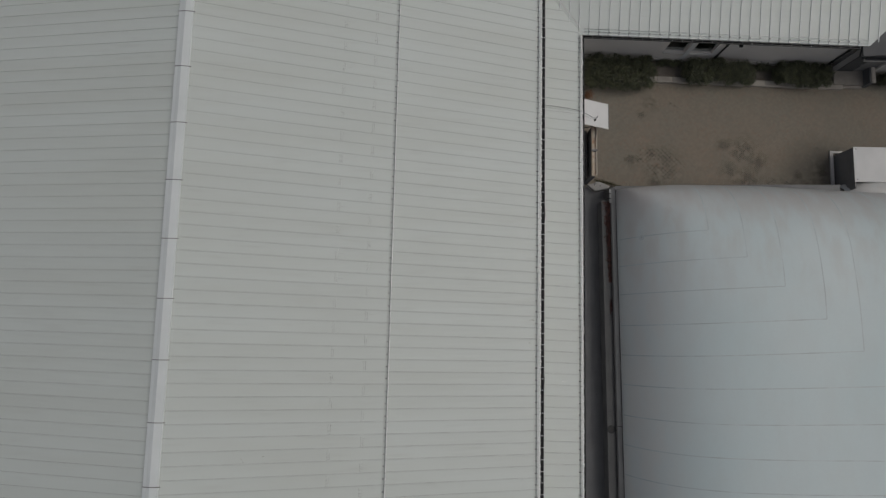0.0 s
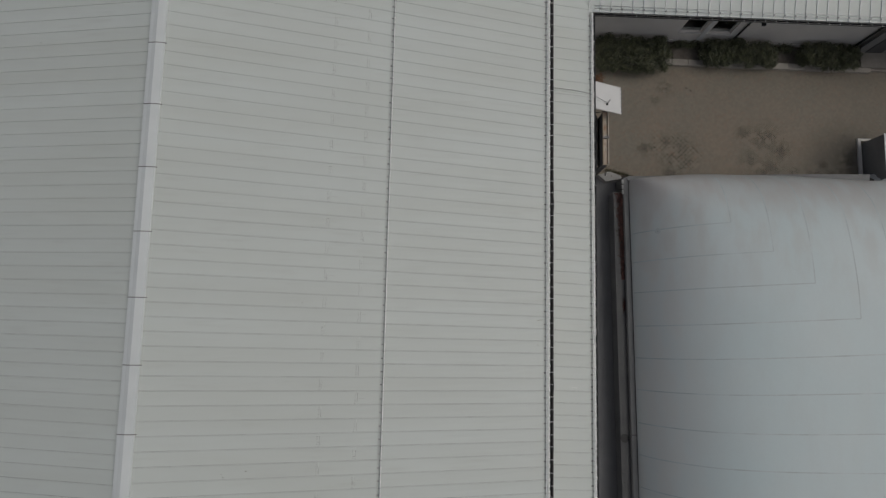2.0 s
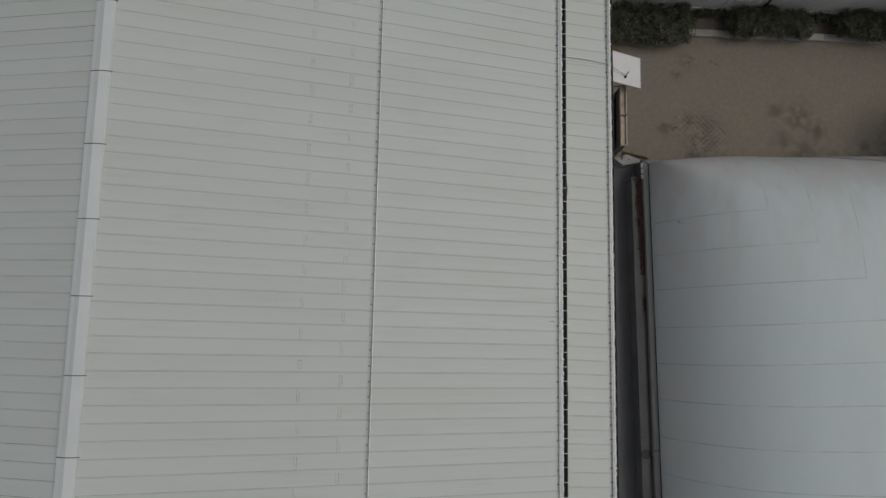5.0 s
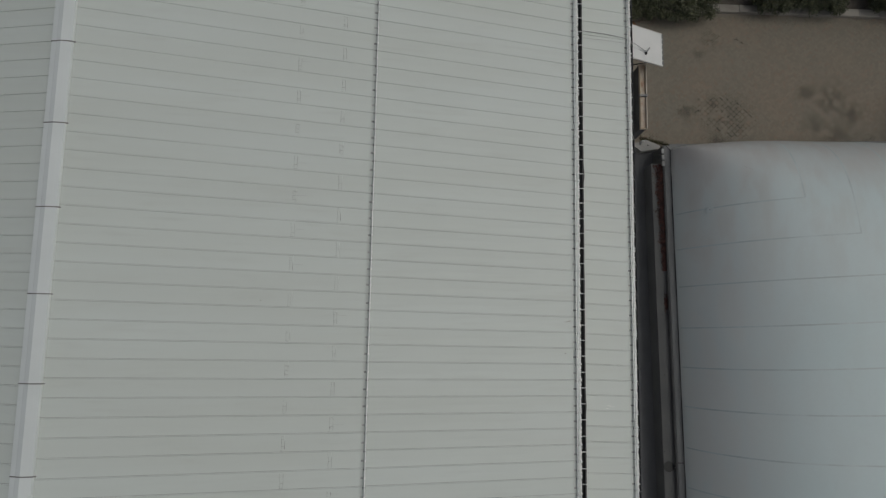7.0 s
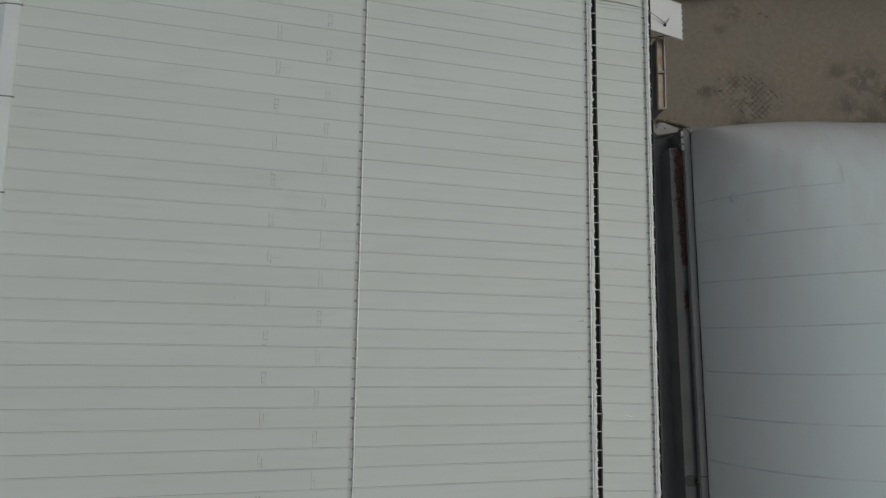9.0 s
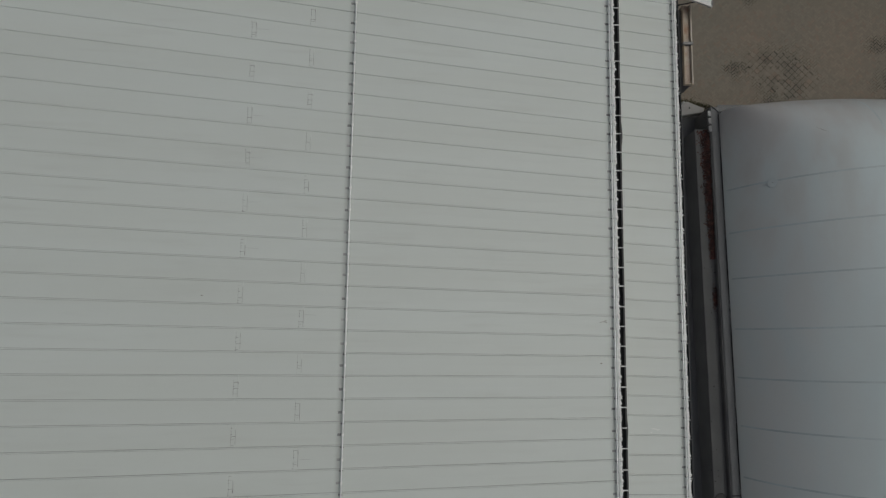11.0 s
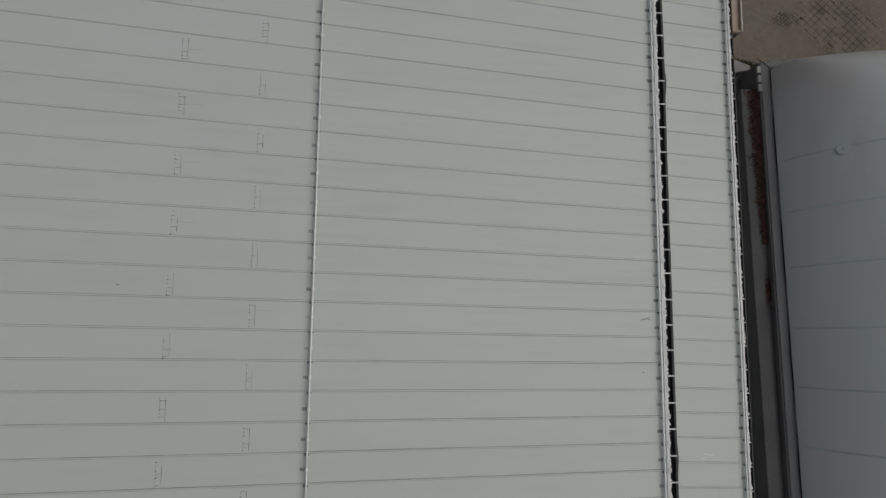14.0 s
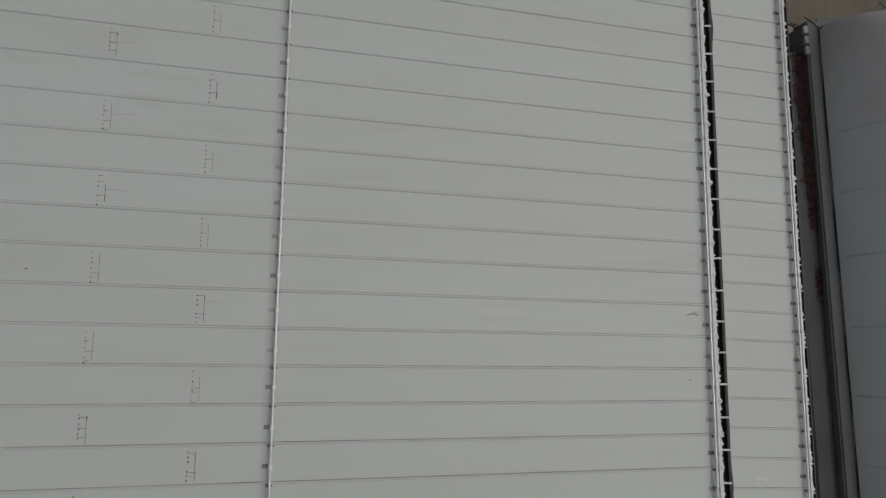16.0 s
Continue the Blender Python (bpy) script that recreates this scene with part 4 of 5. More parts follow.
# ---------------------------------------------------------------- low wall with timber, slab and pipes by the alley mouth
def build_alley_mouth():
    tr = thing("timber_trough", 8.92, 9.7, 0, "narrow weathered timber trough with rusty boards on a high wall", "planter")
    x0, x1, z = 8.75, 9.08, 2.55
    # the wall's dark colour carries the shade on its west face
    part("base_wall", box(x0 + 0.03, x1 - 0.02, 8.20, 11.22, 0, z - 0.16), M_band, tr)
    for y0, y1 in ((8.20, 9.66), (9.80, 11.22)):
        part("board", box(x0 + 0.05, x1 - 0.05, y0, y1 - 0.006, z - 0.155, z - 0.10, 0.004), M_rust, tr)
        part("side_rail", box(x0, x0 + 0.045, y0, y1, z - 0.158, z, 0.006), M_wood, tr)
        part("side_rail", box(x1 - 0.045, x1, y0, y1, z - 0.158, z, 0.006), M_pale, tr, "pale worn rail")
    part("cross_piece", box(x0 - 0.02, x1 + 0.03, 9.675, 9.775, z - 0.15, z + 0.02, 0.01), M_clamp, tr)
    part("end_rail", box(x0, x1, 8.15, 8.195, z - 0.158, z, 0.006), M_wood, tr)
    # dark sheet laid on the ground for the shade in this gap
    tagged(part("drain_channel", box(7.5, 8.73, 8.3, 11.9, 0.004, 0.03), M_shade, None, "dark sheet standing in for the shade between the wall and the trough"), "", "drain channel", "", "structure")
    fence = thing("board_fence", 8.62, 9.9, 0, "dark narrow board fence in the gap beside the wall", "fence")
    for k in range(9):
        part("board", box(8.60, 8.64, 8.3 + 0.33 * k, 8.3 + 0.33 * k + 0.30, 0, 1.75 + 0.04 * ((k * 5) % 3), 0.005), M_darkroof, fence)
    part("fence_rail", box(8.645, 8.69, 8.25, 11.3, 1.55, 1.63), M_wood, fence)
    tagged(part("leaning_pole", tube([(8.57, 9.5, 1.78), (8.30, 9.1, 0.0)], 0.03, 6), M_plate, None, "grey pole leaning against the fence"), "", "pole")
    slab = thing("concrete_block", 9.8, 8.0, 0, "pale concrete block with an angled edge at the alley mouth", "concrete block")
    bm = bmesh.new()
    foot = [(8.95, 8.10), (9.25, 7.90), (9.45, 7.70), (10.36, 7.86), (10.38, 8.02), (9.70, 8.30), (9.25, 8.16)]
    m = len(foot)
    lo = [bm.verts.new((x, y, 0)) for x, y in foot]
    hi = [bm.verts.new((x, y, 0.45)) for x, y in foot]
    for k in range(m):
        bm.faces.new((lo[k], lo[(k + 1) % m], hi[(k + 1) % m], hi[k]))
    bm.faces.new(hi)
    bm.faces.new(lo[::-1])
    bmesh.ops.bevel(bm, geom=bm.edges[:], offset=0.02, segments=1, affect="EDGES")
    part("block", bm, M_concrete, slab)
    part("pipe_elbow", tube([(9.42, 8.05, 0.44), (9.44, 8.16, 0.56), (9.52, 8.22, 0.56), (9.60, 8.24, 0.44)], 0.04, 8), M_plate, slab, "grey pipe elbow", True)
    part("bolt", box(9.75, 9.80, 8.0, 8.05, 0.445, 0.475, 0.006), M_black, slab)


build_alley_mouth()


# ---------------------------------------------------------------- the air-supported dome
DX0, DX1, DY0, DY1, DBASE = 10.63, 38.63, -44.0, 7.86, 1.35
DH, DL = 5.3, 10.0


def north(x):
    """The dome's north edge, drawn in at the corners."""
    d = max(0.0, min(x - DX0, DX1 - x))
    return DY1 - 0.28 * max(0.0, 1 - d / 5.0) ** 2 - 0.02 * max(0.0, x - 14.0) - 0.035 * max(0.0, min(x, 26.0) - 19.0)


def rise(d, p=0.72):
    s = max(0.0, min(1.0, d / DL))
    return DH * max(1e-9, 1 - (1 - s) ** 2) ** p


def dome_z(x, y):
    a = max(1e-3, rise(min(x - DX0, DX1 - x)))
    b = max(1e-3, rise(north(x) - y, 0.5))
    c = max(1e-3, rise(y - DY0))
    s = (a ** -3.8 + b ** -3.8 + c ** -3.8) ** (-1 / 3.8) * 1.05
    for px, py, r, dep in ((11.75, 4.46, 0.20, 0.05), (13.02, 6.20, 0.20, 0.045), (13.2, 6.45, 0.5, 0.03)):
        d2 = ((x - px) ** 2 + (y - py) ** 2) / (r * r)
        if d2 < 6:
            s -= dep * math.exp(-d2)
    s += 0.05 * noise.noise((x * 0.55, y * 0.55, 3.0)) * min(1, s)
    return DBASE + s


def dome_strip(name, quad_at, nu, nv, material, pillow=0.0, lift=0.0):
    verts, faces = [], []
    for i in range(nu + 1):
        for j in range(nv + 1):
            x, y = quad_at(i / nu, j / nv)
            z = dome_z(x, y) + lift + pillow * (1 - (2 * j / nv - 1) ** 2)
            verts.append((x, y, z))
    for i in range(nu):
        for j in range(nv):
            a = i * (nv + 1) + j
            faces.append((a, a + 1, a + nv + 2, a + nv + 1))
    return raw_mesh(name, verts, faces, material, True)


def build_dome():
    dome = thing("air_dome", 24.76, -18, 0, "large pale grey air-supported fabric dome with welded seams", "dome")
    mid = (DX0 + DX1) / 2
    # where the seams that run up from the west edge start, and the mitre at which each meets its northern neighbour
    cor_s = [-4.15, -2.45, -0.72, 1.11, 2.80, 4.42, 6.10, 7.48]
    cor_x = [mid, 22.3, 20.5, 18.45, 16.62, 14.78, 12.8, DX0]
    lean = lambda q: 0.045 * max(0.0, min(1.0, (q + 8) / 6))
    along = lambda q, x: q + lean(q) * (x - DX0)
    diag = lambda q: float(np.interp(q, cor_s, cor_x))
    cor_y = [along(q, x) for q, x in zip(cor_s, cor_x)]
    antidiag = lambda x: float(np.interp(min(x, DX0 + DX1 - x), cor_x[::-1], cor_y[::-1]))
    ease = lambda u: u * u * (3 - 2 * u) * 0.35 + u * u * 0.65
    starts = cor_s[::-1] + [-4.24 - 1.685 * k for k in range(1, 23)] + [DY0]
    for a, b in zip(starts, starts[1:]):
        for side in (0, 1):
            def at(u, v, a=a, b=b, side=side):
                q = a + (b - a) * v
                x = DX0 + (diag(q) - DX0) * ease(u)
                return (x, along(q, x)) if side == 0 else (DX1 + DX0 - x, along(q, x))
            n, m = (90, 12) if side == 0 and b > 2 else (34, 6) if side == 0 else (12, 5)
            piece("membrane_panel", dome_strip("membrane_panel", at, n, m, M_membrane, 0.004), dome)
    xs = sorted(cor_x)
    xs = xs + [DX0 + DX1 - x for x in xs[::-1][1:]]
    for a, b in zip(xs, xs[1:]):
        def at(u, v, a=a, b=b):
            x = a + (b - a) * v
            return x, north(x) - (north(x) - antidiag(x)) * ease(u)
        piece("membrane_panel", dome_strip("membrane_panel", at, 40, 6, M_membrane, 0.004), dome)
    # welded seams
    w = 0.03
    for q in starts[2:25]:
        end = diag(q)
        far = end if end < mid - 0.01 else mid + 8
        def at(u, v, q=q, far=far):
            x = DX0 + 0.05 + (far - DX0 - 0.05) * ease(u)
            return x, along(q, x) + w * (2 * v - 1)
        piece("welded_seam", dome_strip("welded_seam", at, 64, 1, M_weld, 0, 0.006), dome)
    for x in xs[1:-1]:
        y0 = antidiag(x)
        if x > 13 and DY1 - y0 > 0.5:
            def at(u, v, x=x, y0=y0):
                return x + w * (2 * v - 1), north(x) - 0.05 - (north(x) - 0.05 - y0) * ease(0.12 + 0.88 * u)
            piece("welded_seam", dome_strip("welded_seam", at, 60, 1, M_weld, 0, 0.006), dome)
    # round reinforcing patch with an eyelet
    px, py, r = 11.63, 4.39, 0.16
    cap = bmesh.new()
    bmesh.ops.create_circle(cap, cap_ends=True, radius=r, segments=20)
    d = 0.1
    n = Vector((dome_z(px - d, py) - dome_z(px + d, py), dome_z(px, py - d) - dome_z(px, py + d), 2 * d)).normalized()
    ext = bmesh.ops.extrude_face_region(cap, geom=cap.faces[:])
    bmesh.ops.translate(cap, verts=[g for g in ext["geom"] if isinstance(g, bmesh.types.BMVert)], vec=(0, 0, 0.012))
    rot = n.to_track_quat("Z", "Y").to_matrix().to_4x4()
    pt = part("patch", cap, M_patch, dome, "round pale welded patch", False, Matrix.Translation(Vector((px, py, dome_z(px, py))) + n * 0.045) @ rot)
    part("eyelet", box(-0.016, 0.016, -0.016, 0.016, 0.0, 0.03, 0.004), M_clamp, pt, "", False, wm(pt))
    # base wall, skirt, cable
    base = thing("dome_base", 10.6, -18, 0, "low concrete base wall with a grey skirt round the dome", "base wall")
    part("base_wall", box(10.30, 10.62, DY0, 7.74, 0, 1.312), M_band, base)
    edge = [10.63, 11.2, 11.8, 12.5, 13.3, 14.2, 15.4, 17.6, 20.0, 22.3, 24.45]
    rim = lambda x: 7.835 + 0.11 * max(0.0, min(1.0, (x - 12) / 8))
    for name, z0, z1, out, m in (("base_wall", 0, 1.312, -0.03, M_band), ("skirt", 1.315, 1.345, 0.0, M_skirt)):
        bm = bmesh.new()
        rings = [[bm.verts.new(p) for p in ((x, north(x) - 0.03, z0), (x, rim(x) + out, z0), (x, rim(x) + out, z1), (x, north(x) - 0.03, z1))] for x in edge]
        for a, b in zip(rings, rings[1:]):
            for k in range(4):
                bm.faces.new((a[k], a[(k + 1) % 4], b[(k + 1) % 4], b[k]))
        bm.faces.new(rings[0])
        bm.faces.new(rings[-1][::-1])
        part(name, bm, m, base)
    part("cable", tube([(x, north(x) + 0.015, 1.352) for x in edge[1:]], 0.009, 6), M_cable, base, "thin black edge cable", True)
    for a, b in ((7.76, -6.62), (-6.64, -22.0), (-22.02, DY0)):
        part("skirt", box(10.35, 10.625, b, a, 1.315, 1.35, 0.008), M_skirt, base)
    pts = [(10.635 + 0.012 * math.sin(i * 1.7), 7.46 - i * 0.9, 1.38) for i in range(56)]
    part("cable", tube(pts, 0.018, 6), M_cable, base, "black edge cable", True)
    part("cable", tube([(10.26, 7.84, 1.37), (10.48, 7.68, 1.38), (10.64, 7.48, 1.41)], 0.013, 6), M_cable, base, "", True)
    part("cable", tube([(10.64, 7.48, 1.41), (10.68, 7.51, 1.45), (10.70, 7.53, 1.49)], 0.013, 6), M_cable, base, "", True)
    part("joint_bar", box(10.34, 10.63, -6.65, -6.61, 1.35, 1.362), M_cable, base)
    for y in (7.50, 7.20, 6.90):
        part("edge_bracket", box(10.24, 10.36, y - 0.11, y + 0.11, 1.25, 1.35, 0.01), M_plate, base, "pale metal bracket")
    for y in (7.35, 7.05):
        part("tie_strap", box(10.12, 10.36, y - 0.012, y + 0.012, 1.28, 1.30), M_cable, base)
    return dome, base


dome, dome_base = build_dome()


# ---------------------------------------------------------------- plinth, drain, entrance box
LEDGE = 1.10
tagged(part("plinth", box(9.80, 10.30, -45, 6.95, LEDGE - 0.12, LEDGE, 0.02), M_band, None, "low dark concrete ledge along the dome wall"), "", "ledge", "", "structure")
tagged(part("plinth_wall", box(9.83, 10.30, -45, 6.93, -0.06, LEDGE - 0.12), M_plinth, None, "grey retaining wall under the ledge"), "", "wall", "", "structure")
_dr = bmesh.new()
bmesh.ops.create_cone(_dr, cap_ends=True, segments=24, radius1=0.24, radius2=0.23, depth=0.02, matrix=Matrix.Translation((10.04, -6.85, LEDGE + 0.012)))
plinth_things = [o for o in scene.collection.objects if o.name in ("plinth", "plinth_wall")]
drain = tagged(part("drain_cover", _dr, M_black, None, "round dark drain cover on the concrete ledge"), "", "drain cover")
_lb = box(10.22, 10.297, -6.9, -6.8, LEDGE + 0.02, 1.31, 0.01)
downspout = tagged(part("downspout", _lb, M_black, None, "short black downspout above the drain cover"), "", "downspout")


def build_airlock():
    al = thing("airlock_box", 26.4, 9.4, 0, "dark entrance box with a white top joined to the dome", "airlock")
    x0, x1, y0, y1, h = 24.95, 28.6, 8.3, 10.45, 1.8
    part("side_panel", box(x0, x0 + 0.06, y0 - 0.4, y1, 0, h - 0.02), M_panel, al, "dark grey side panel")
    part("side_panel", box(x1 - 0.06, x1, y0, y1, 0, h - 0.02), M_darkroof, al)
    part("rear_panel", box(x0 + 0.06, x1 - 0.06, y1 - 0.06, y1, 0, h - 0.02), M_darkroof, al)
    top = part("top", box(x0 - 0.03, x1 + 0.03, y0, y1 + 0.03, h - 0.018, h + 0.03, 0.008), M_top, al, "white top sheet")
    for x in (x0 + 0.12, x1 - 0.12):
        for y in (y0 + 0.15, y1 - 0.12):
            part("bolt", box(x - 0.03, x + 0.03, y - 0.03, y + 0.03, h + 0.03, h + 0.045, 0.005), M_darkroof, top)
    fr = thing("panel_frame", 24.7, 9.6, 0, "pale metal frame lying beside the entrance box", "frame")
    part("post", box(24.60, 24.80, 8.30, 10.70, 0, 0.12, 0.008), M_frame, fr)
    part("brace", box(24.80, 25.4, 10.56, 10.70, 0, 0.12, 0.008), M_frame, fr)
    cl = bmesh.new()
    rows = []
    for i in range(13):
        u = i / 12
        x = x0 - 0.25 + (x1 - x0 + 0.5) * u
        arch = math.sin(math.pi * u) ** 0.5
        rows.append([cl.verts.new((x, 8.36 - 1.5 * v, 1.0 + (0.72 * arch) * (1 - v) + (dome_z(x, 8.36 - 1.5 * v) - 1.0 + 0.02) * v if v > 0 else 0.35 + 1.40 * arch)) for v in (0, 0.25, 0.5, 0.75, 1.0)])
    for a, b in zip(rows, rows[1:]):
        for k in range(4):
            cl.faces.new((a[k], b[k], b[k + 1], a[k + 1]))
    part("fabric_collar", cl, M_membrane, al, "fabric collar joining the dome", True)


build_airlock()


def scatter_leaves(name, label, count, place, seed, col, big=0.075):
    rng = random.Random(seed)
    verts, faces = [], []
    for _ in range(count):
        x, y, z = place(rng)
        L = rng.uniform(big * 0.4, big)
        a = rng.uniform(0, math.tau)
        dx, dy = math.cos(a) * L / 2, math.sin(a) * L / 2
        t1, t2 = rng.uniform(0, 0.03), rng.uniform(0, 0.03)
        k = len(verts)
        verts += [(x - dx, y - dy, z + t1), (x - dy * 0.6, y + dx * 0.6, z + 0.004), (x + dx, y + dy, z + t2), (x + dy * 0.6, y - dx * 0.6, z + 0.004)]
        faces += [(k, k + 1, k + 2), (k, k + 2, k + 3)]
    return tagged(piece(name, raw_mesh(name, verts, faces, col)), label, "leaves", "", "stuff")


def on_ledge(rng):
    y = 6.90 - 5.0 * rng.random() ** 0.85
    t = (6.90 - y) / 5.0
    x = 10.29 - abs(rng.gauss(0, 0.13 * (1.15 - 0.7 * t) * (1 + 0.2 * math.sin(y * 4.3) * math.sin(y * 9.7 + 1))))
    return max(x, 9.84), y, LEDGE + 0.005 + 0.17 * rng.random() ** 0.7 * max(0, 1 - (10.3 - x) / 0.3) * (1 - 0.6 * t)


ledge_leaves = [scatter_leaves("fallen_leaves", "drift of red-brown fallen leaves on the concrete ledge", 3600, on_ledge, 21, M_fallen, 0.10)]
ledge_leaves += [scatter_leaves("fallen_leaves", "small pile of red-brown leaves on the ledge", 240, lambda r: (10.22 + r.gauss(0, 0.045), 0.42 + r.gauss(0, 0.22), LEDGE + 0.005 + 0.04 * r.random()), 22, M_fallen)]
scatter_leaves("orange_shrub_leaves", "orange-brown leaves of a withered low plant beside the canopy", 420, lambda r: (8.95 + abs(r.gauss(0, 0.22)), 14.1 + r.gauss(0, 0.16), 0.02 + 0.55 * r.random() ** 2), 23, M_orange)
for _i, (_x, _y, _r) in enumerate(((17.8, 10.95, 0.13), (18.0, 10.9, 0.08), (19.95, 9.95, 0.16), (20.2, 10.0, 0.12), (22.6, 9.1, 0.10), (14.2, 10.1, 0.12), (11.9, 9.9, 0.12), (12.0, 9.75, 0.07),
                                  (14.35, 9.4, 0.09), (13.2, 10.25, 0.08), (19.3, 8.45, 0.14), (19.8, 8.5, 0.10), (13.5, 8.5, 0.10), (10.35, 8.35, 0.16), (10.7, 8.3, 0.10), (23.9, 10.9, 0.07))):
    scatter_leaves("weed_clump", "small dark clump of moss and weeds between the pavers", 32, lambda r, x=_x, y=_y, q=_r: (x + r.gauss(0, q * 1.3), y + r.gauss(0, q * 0.8), 0.002 + 0.006 * r.random()), 60 + _i, M_moss, 0.05)
scatter_leaves("weed_strip", "thin line of weeds and litter along the dome base", 700, lambda r: (10.0 + 14.5 * r.random() ** 1.3, 8.02 + abs(r.gauss(0, 0.07 + 0.05 * math.sin(r.random() * 9))), 0.004 + 0.04 * r.random()), 90, M_moss)
scatter_leaves("weed_strip", "olive weeds growing along the concrete block", 420, lambda r: (lambda u: (9.55 + 1.6 * u + r.gauss(0, 0.07), 8.42 - 0.30 * u + abs(r.gauss(0, 0.09 * (1.2 - u))), 0.01 + 0.07 * r.random()))(r.random()), 92, M_olive)
scatter_leaves("leaf_litter", "dry leaf litter on the pavers beside the shrubs", 260, lambda r: (9.0 + 15.5 * r.random(), 14.9 - abs(r.gauss(0, 0.25)), 0.006), 91, M_scrap)
for _x, _y in ((14.48, 13.67), (14.74, 13.51)):
    scatter_leaves("leaf_litter", "small dark wet leaf clump lying on the pavers", 14, lambda r, x=_x, y=_y: (x + r.gauss(0, 0.035), y + r.gauss(0, 0.04), 0.006 + 0.01 * r.random()), 93, M_black, 0.08)
scatter_leaves("fallen_leaves", "few dark leaves scattered over ledge and alley", 60, lambda r: (10.05 + r.uniform(-0.2, 0.2), r.uniform(-10, 6), LEDGE + 0.005) if r.random() < 0.7 else (9.3 + r.gauss(0, 0.3), r.uniform(-9, 6), 0.005), 24, M_black)


# the dome and its ledge stand slightly askew to the hall
DOME_TURN = Matrix.Translation((10.5, 0.3, 0)) @ Matrix.Rotation(radians(1.05), 4, "Z") @ Matrix.Translation((-10.5, -0.3, 0))
for ob in (dome, dome_base, drain, downspout, *plinth_things, *ledge_leaves):
    ob.matrix_basis = DOME_TURN @ ob.matrix_basis


# ---------------------------------------------------------------- small marks on the roofs
def roof_marks():
    rng = random.Random(31)
    for x, y in ((4.64, -1.70), (-9.4, -7.4), (-9.31, -7.54), (-8.4, -7.3), (-6.35, 0.06), (-19.38, 12.14)):
        w = rng.uniform(0.02, 0.035)
        tagged(part("leaf_scrap", box(x - w, x + w, y - w * 0.4, y + w * 0.4, roof_z(x) + 0.001, roof_z(x) + 0.009), M_scrap, None, "small dry brown leaf scrap lying on the roof sheet"), "", "leaf", "leaf scraps on the roof")
    tw = thing("dry_twig", 4.75, -0.51, roof_z(4.75), "thin bent dry twig lying on the roof sheet", "twig")
    part("stem", tube([(4.62, -0.52, roof_z(4.62) + 0.010), (4.70, -0.50, roof_z(4.70) + 0.012), (4.78, -0.49, roof_z(4.78) + 0.012), (4.84, -0.53, roof_z(4.84) + 0.010)], 0.006, 5), M_scrap, tw)
    part("side_shoot", tube([(4.74, -0.495, roof_z(4.74) + 0.012), (4.80, -0.45, roof_z(4.80) + 0.012), (4.83, -0.46, roof_z(4.83) + 0.010)], 0.004, 5), M_scrap, tw)
    # loose dark flashing along the far lip of the box gutter, buckled in places
    fb = bmesh.new()
    rows = []
    for q in range(240):
        y = -15 + 31 * q / 239
        out = 0.042 * math.exp(-((y - 5.2) / 0.30) ** 2) + 0.022 * math.exp(-((y + 3.6) / 0.25) ** 2) + 0.010 * noise.noise((y * 0.9, 4.0, 0))
        x, z = EDGE_X + 0.03, roof_z(EDGE_X) - 0.115 + 0.010 * noise.noise((y * 1.3, 9.0, 0))
        rows.append([fb.verts.new(p) for p in ((x + 0.145 + 0.6 * out, y, z), (x + 0.170 + out, y, z + 0.012), (x + 0.200 + out, y, z + 0.006), (x + 0.202 + out, y, z - 0.03))])
    for a, b in zip(rows, rows[1:]):
        for k in range(3):
            fb.faces.new((a[k], b[k], b[k + 1], a[k + 1]))
    tagged(part("gutter_flashing", fb, M_gutlip, None, "dark buckled flashing strip along the gutter's outer lip", True), "", "flashing")
    sc = thing("paint_scuff", 6.75, -3.9, low_z(6.75), "thin white scratches on the lean-to roof sheet", "scratches")
    for dx, dy, ln, a in ((-0.12, 0.05, 0.10, -0.12), (-0.02, 0.03, 0.16, -0.40), (0.07, 0.02, 0.07, 0.5), (-0.16, -0.05, 0.09, 0.06)):
        bm = box(-ln / 2, ln / 2, -0.006, 0.006, 0.0, 0.003)
        x = 6.75 + dx
        part("scratch", bm, M_seal, sc, "", False, pose(x, -3.85 + dy, low_z(x) + 0.001) @ Matrix.Rotation(math.atan(L_SLOPE), 4, "Y") @ Matrix.Rotation(a, 4, "Z"))


roof_marks()


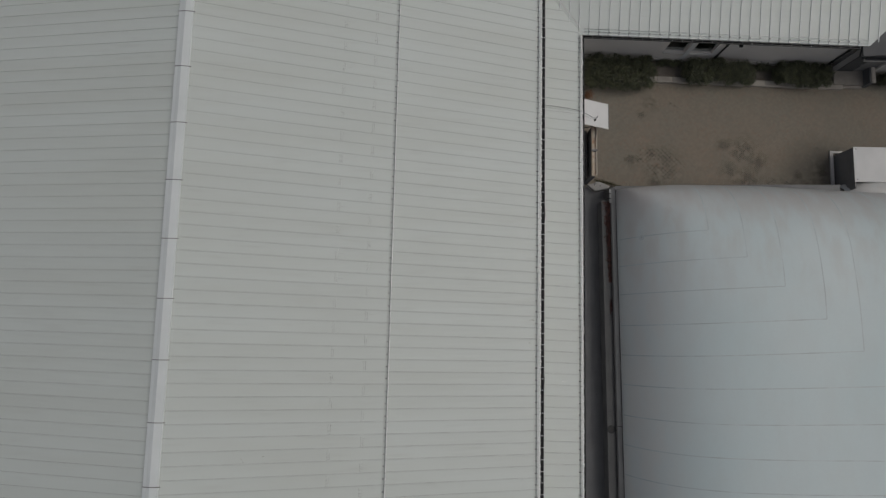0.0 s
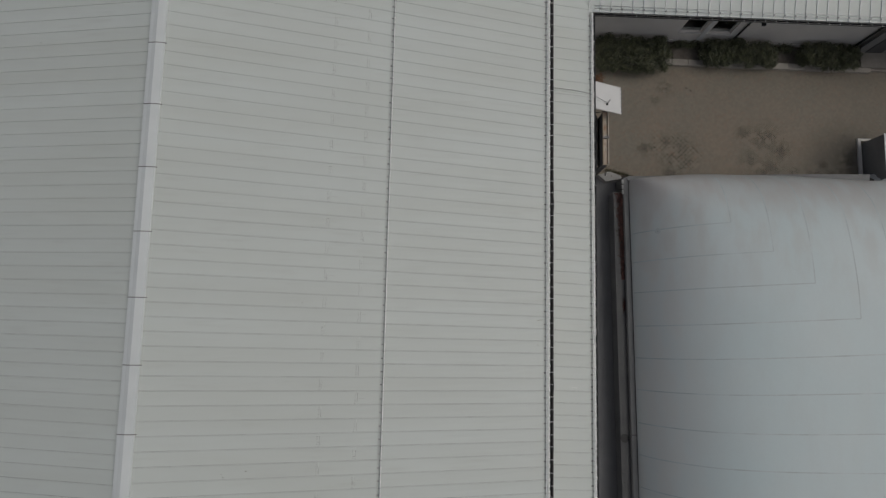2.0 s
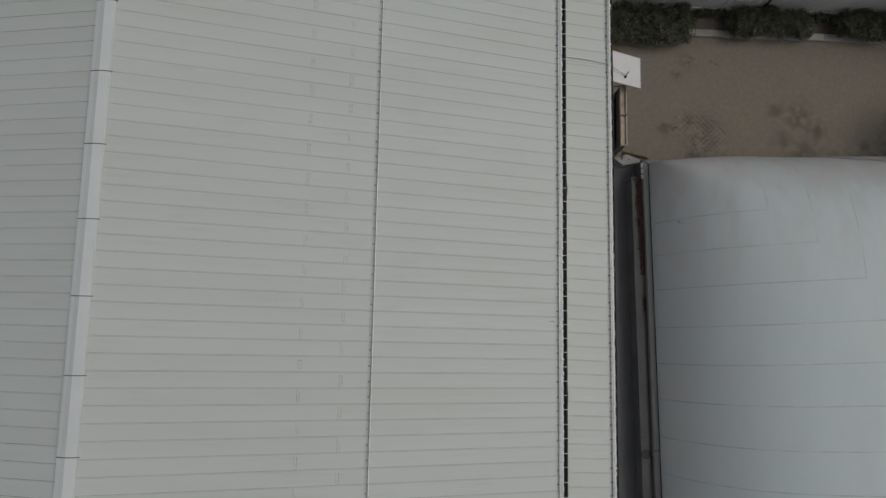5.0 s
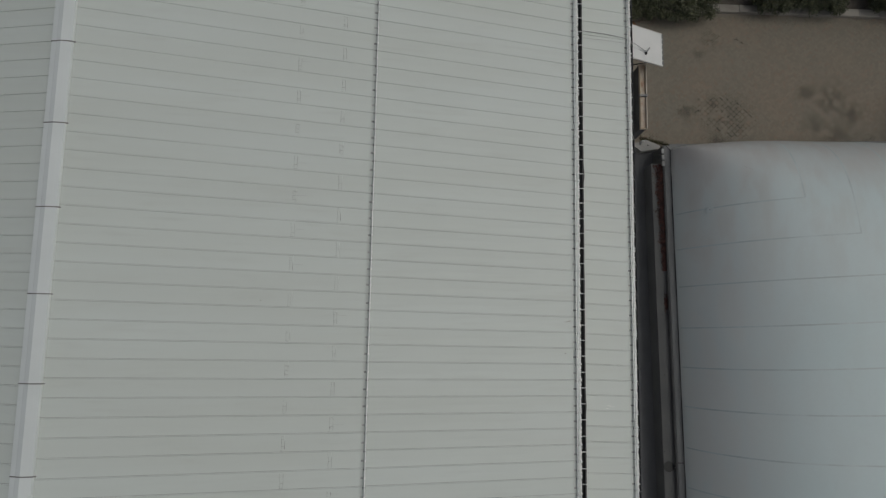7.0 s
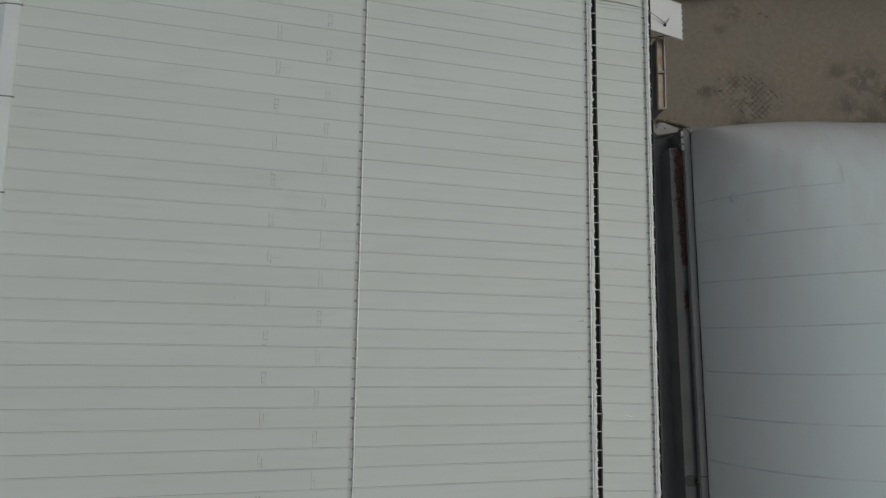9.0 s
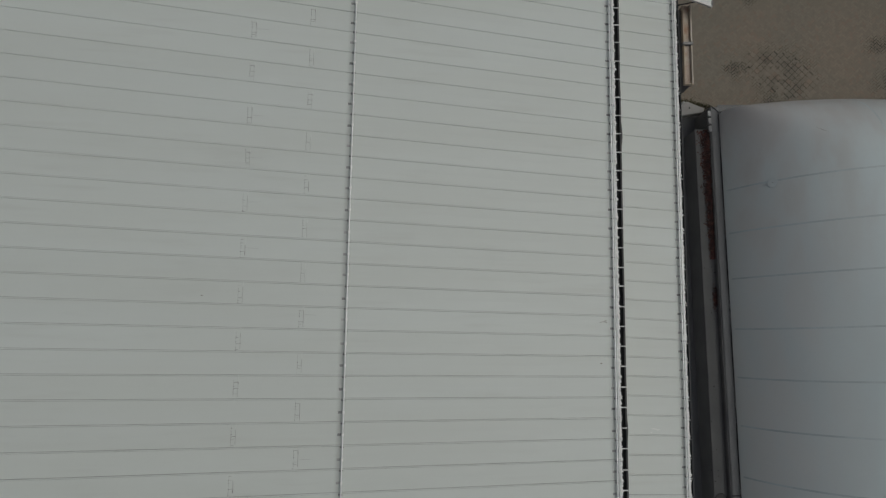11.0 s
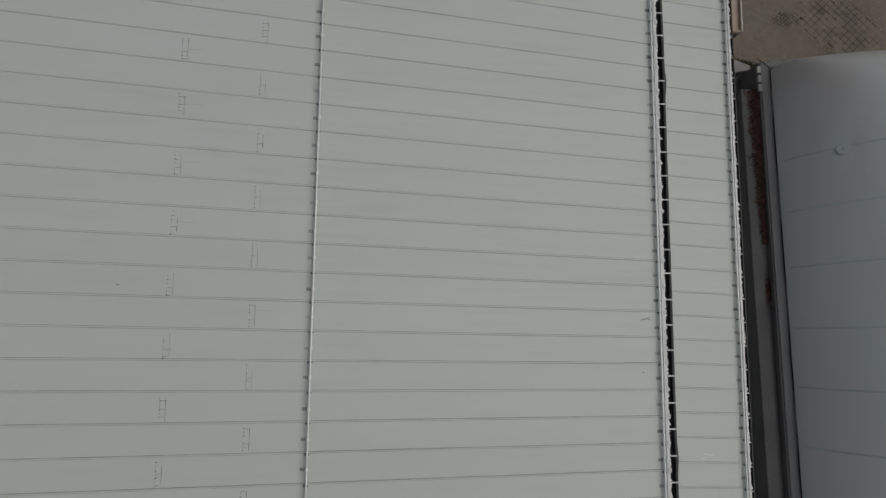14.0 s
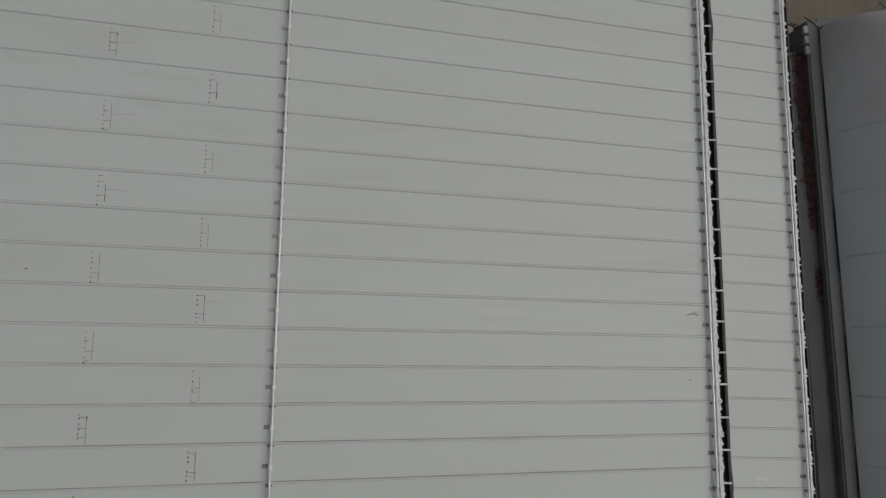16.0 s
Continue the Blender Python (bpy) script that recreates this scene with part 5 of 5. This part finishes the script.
# ---------------------------------------------------------------- courtyard pavers in a diagonal herringbone
def build_paving():
    court = part("courtyard", box(7.5, 32.0, 7.9, 15.2, -0.06, -0.0035), M_joint, None, "courtyard of grey-brown clay pavers laid in herringbone")
    tagged(court, "", "pavement", "", "structure")
    L, W, g = 0.20, 0.10, 0.010
    rng = random.Random(8)
    c, s = math.cos(radians(45)), math.sin(radians(45))

    def brick(verts, faces, ox, oy, a, b, top, gap=g):
        k = len(verts)
        i, e = gap / 2, 0.003
        for x, y, z in ((i, i, -0.03), (a - i, i, -0.03), (a - i, b - i, -0.03), (i, b - i, -0.03),
                        (i + e, i + e, top), (a - i - e, i + e, top), (a - i - e, b - i - e, top), (i + e, b - i - e, top)):
            X, Y = ox + x, oy + y
            verts.append((X * c - Y * s, X * s + Y * c, z))
        faces += [(k, k + 1, k + 5, k + 4), (k + 1, k + 2, k + 6, k + 5), (k + 2, k + 3, k + 7, k + 6), (k + 3, k, k + 4, k + 7), (k + 4, k + 5, k + 6, k + 7)]

    def worn(X, Y):
        return max(max(0.0, 1 - math.hypot(X - x, Y - y) / r) for x, y, r in SPOTS)

    def squares(X, Y, m=0.0):
        """The patch relaid in square pavers."""
        v = Y + 0.35 * (X - 13.8)
        k = 0.28 * noise.noise((X * 0.9, Y * 0.9, 7.0))
        return ((X - 13.85) / 1.5) ** 2 + ((v - 9.70) / 0.85) ** 2 < 1 + k - 2 * m

    lv, lf = [], []
    brick(lv, lf, 0, 0, L, W, 0.0)
    flat = raw_mesh("paver", lv, lf, M_paver)
    uv, uf = [], []
    brick(uv, uf, 0, 0, W, L, 0.0)
    tall = raw_mesh("paver_upright", uv, uf, M_paver)
    verts, faces, near = [], [], 0
    cx, cy = 20.0, 11.6
    u0, v0 = cx * c + cy * s, -cx * s + cy * c
    n = 170
    for i in range(-n, n):
        for j in range(-n // 2, n // 2):
            # herringbone: each step moves one half brick along both axes
            bx, by = i * W + j * 2 * L, i * W
            for kind, (ox, oy, a, b) in enumerate(((bx, by, L, W), (bx + L, by - W, W, L))):
                mx, my = u0 + ox + a / 2, v0 + oy + b / 2
                X, Y = mx * c - my * s, mx * s + my * c
                if not (8.0 < X < 31.5 and 8.1 < Y < 14.88):
                    continue
                top = rng.uniform(-0.003, 0.003)
                if squares(X, Y):
                    continue
                if 9.6 < X < 13.2 and Y < 9.75 and near < 300:
                    ob = piece("paver", flat if kind == 0 else tall, court, Matrix.Translation(((u0 + ox) * c - (v0 + oy) * s, (u0 + ox) * s + (v0 + oy) * c, top)))
                    near += 1
                else:
                    brick(verts, faces, u0 + ox, v0 + oy, a, b, top, g + 0.010 * worn(X, Y) * rng.random())
    for i in range(-40, 40):
        for j in range(-40, 40):
            ox, oy = (13.8 * c + 9.8 * s) + i * L, (-13.8 * s + 9.8 * c) + j * L
            mx, my = ox + L / 2, oy + L / 2
            X, Y = mx * c - my * s, mx * s + my * c
            if squares(X, Y, -0.02):
                brick(verts, faces, ox, oy, L, L, 0.002 + rng.uniform(-0.003, 0.003), 0.013)
    tagged(piece("pavers", raw_mesh("pavers", verts, faces, M_paver), court), "clay pavers in diagonal herringbone", "", "", "stuff")


build_paving()
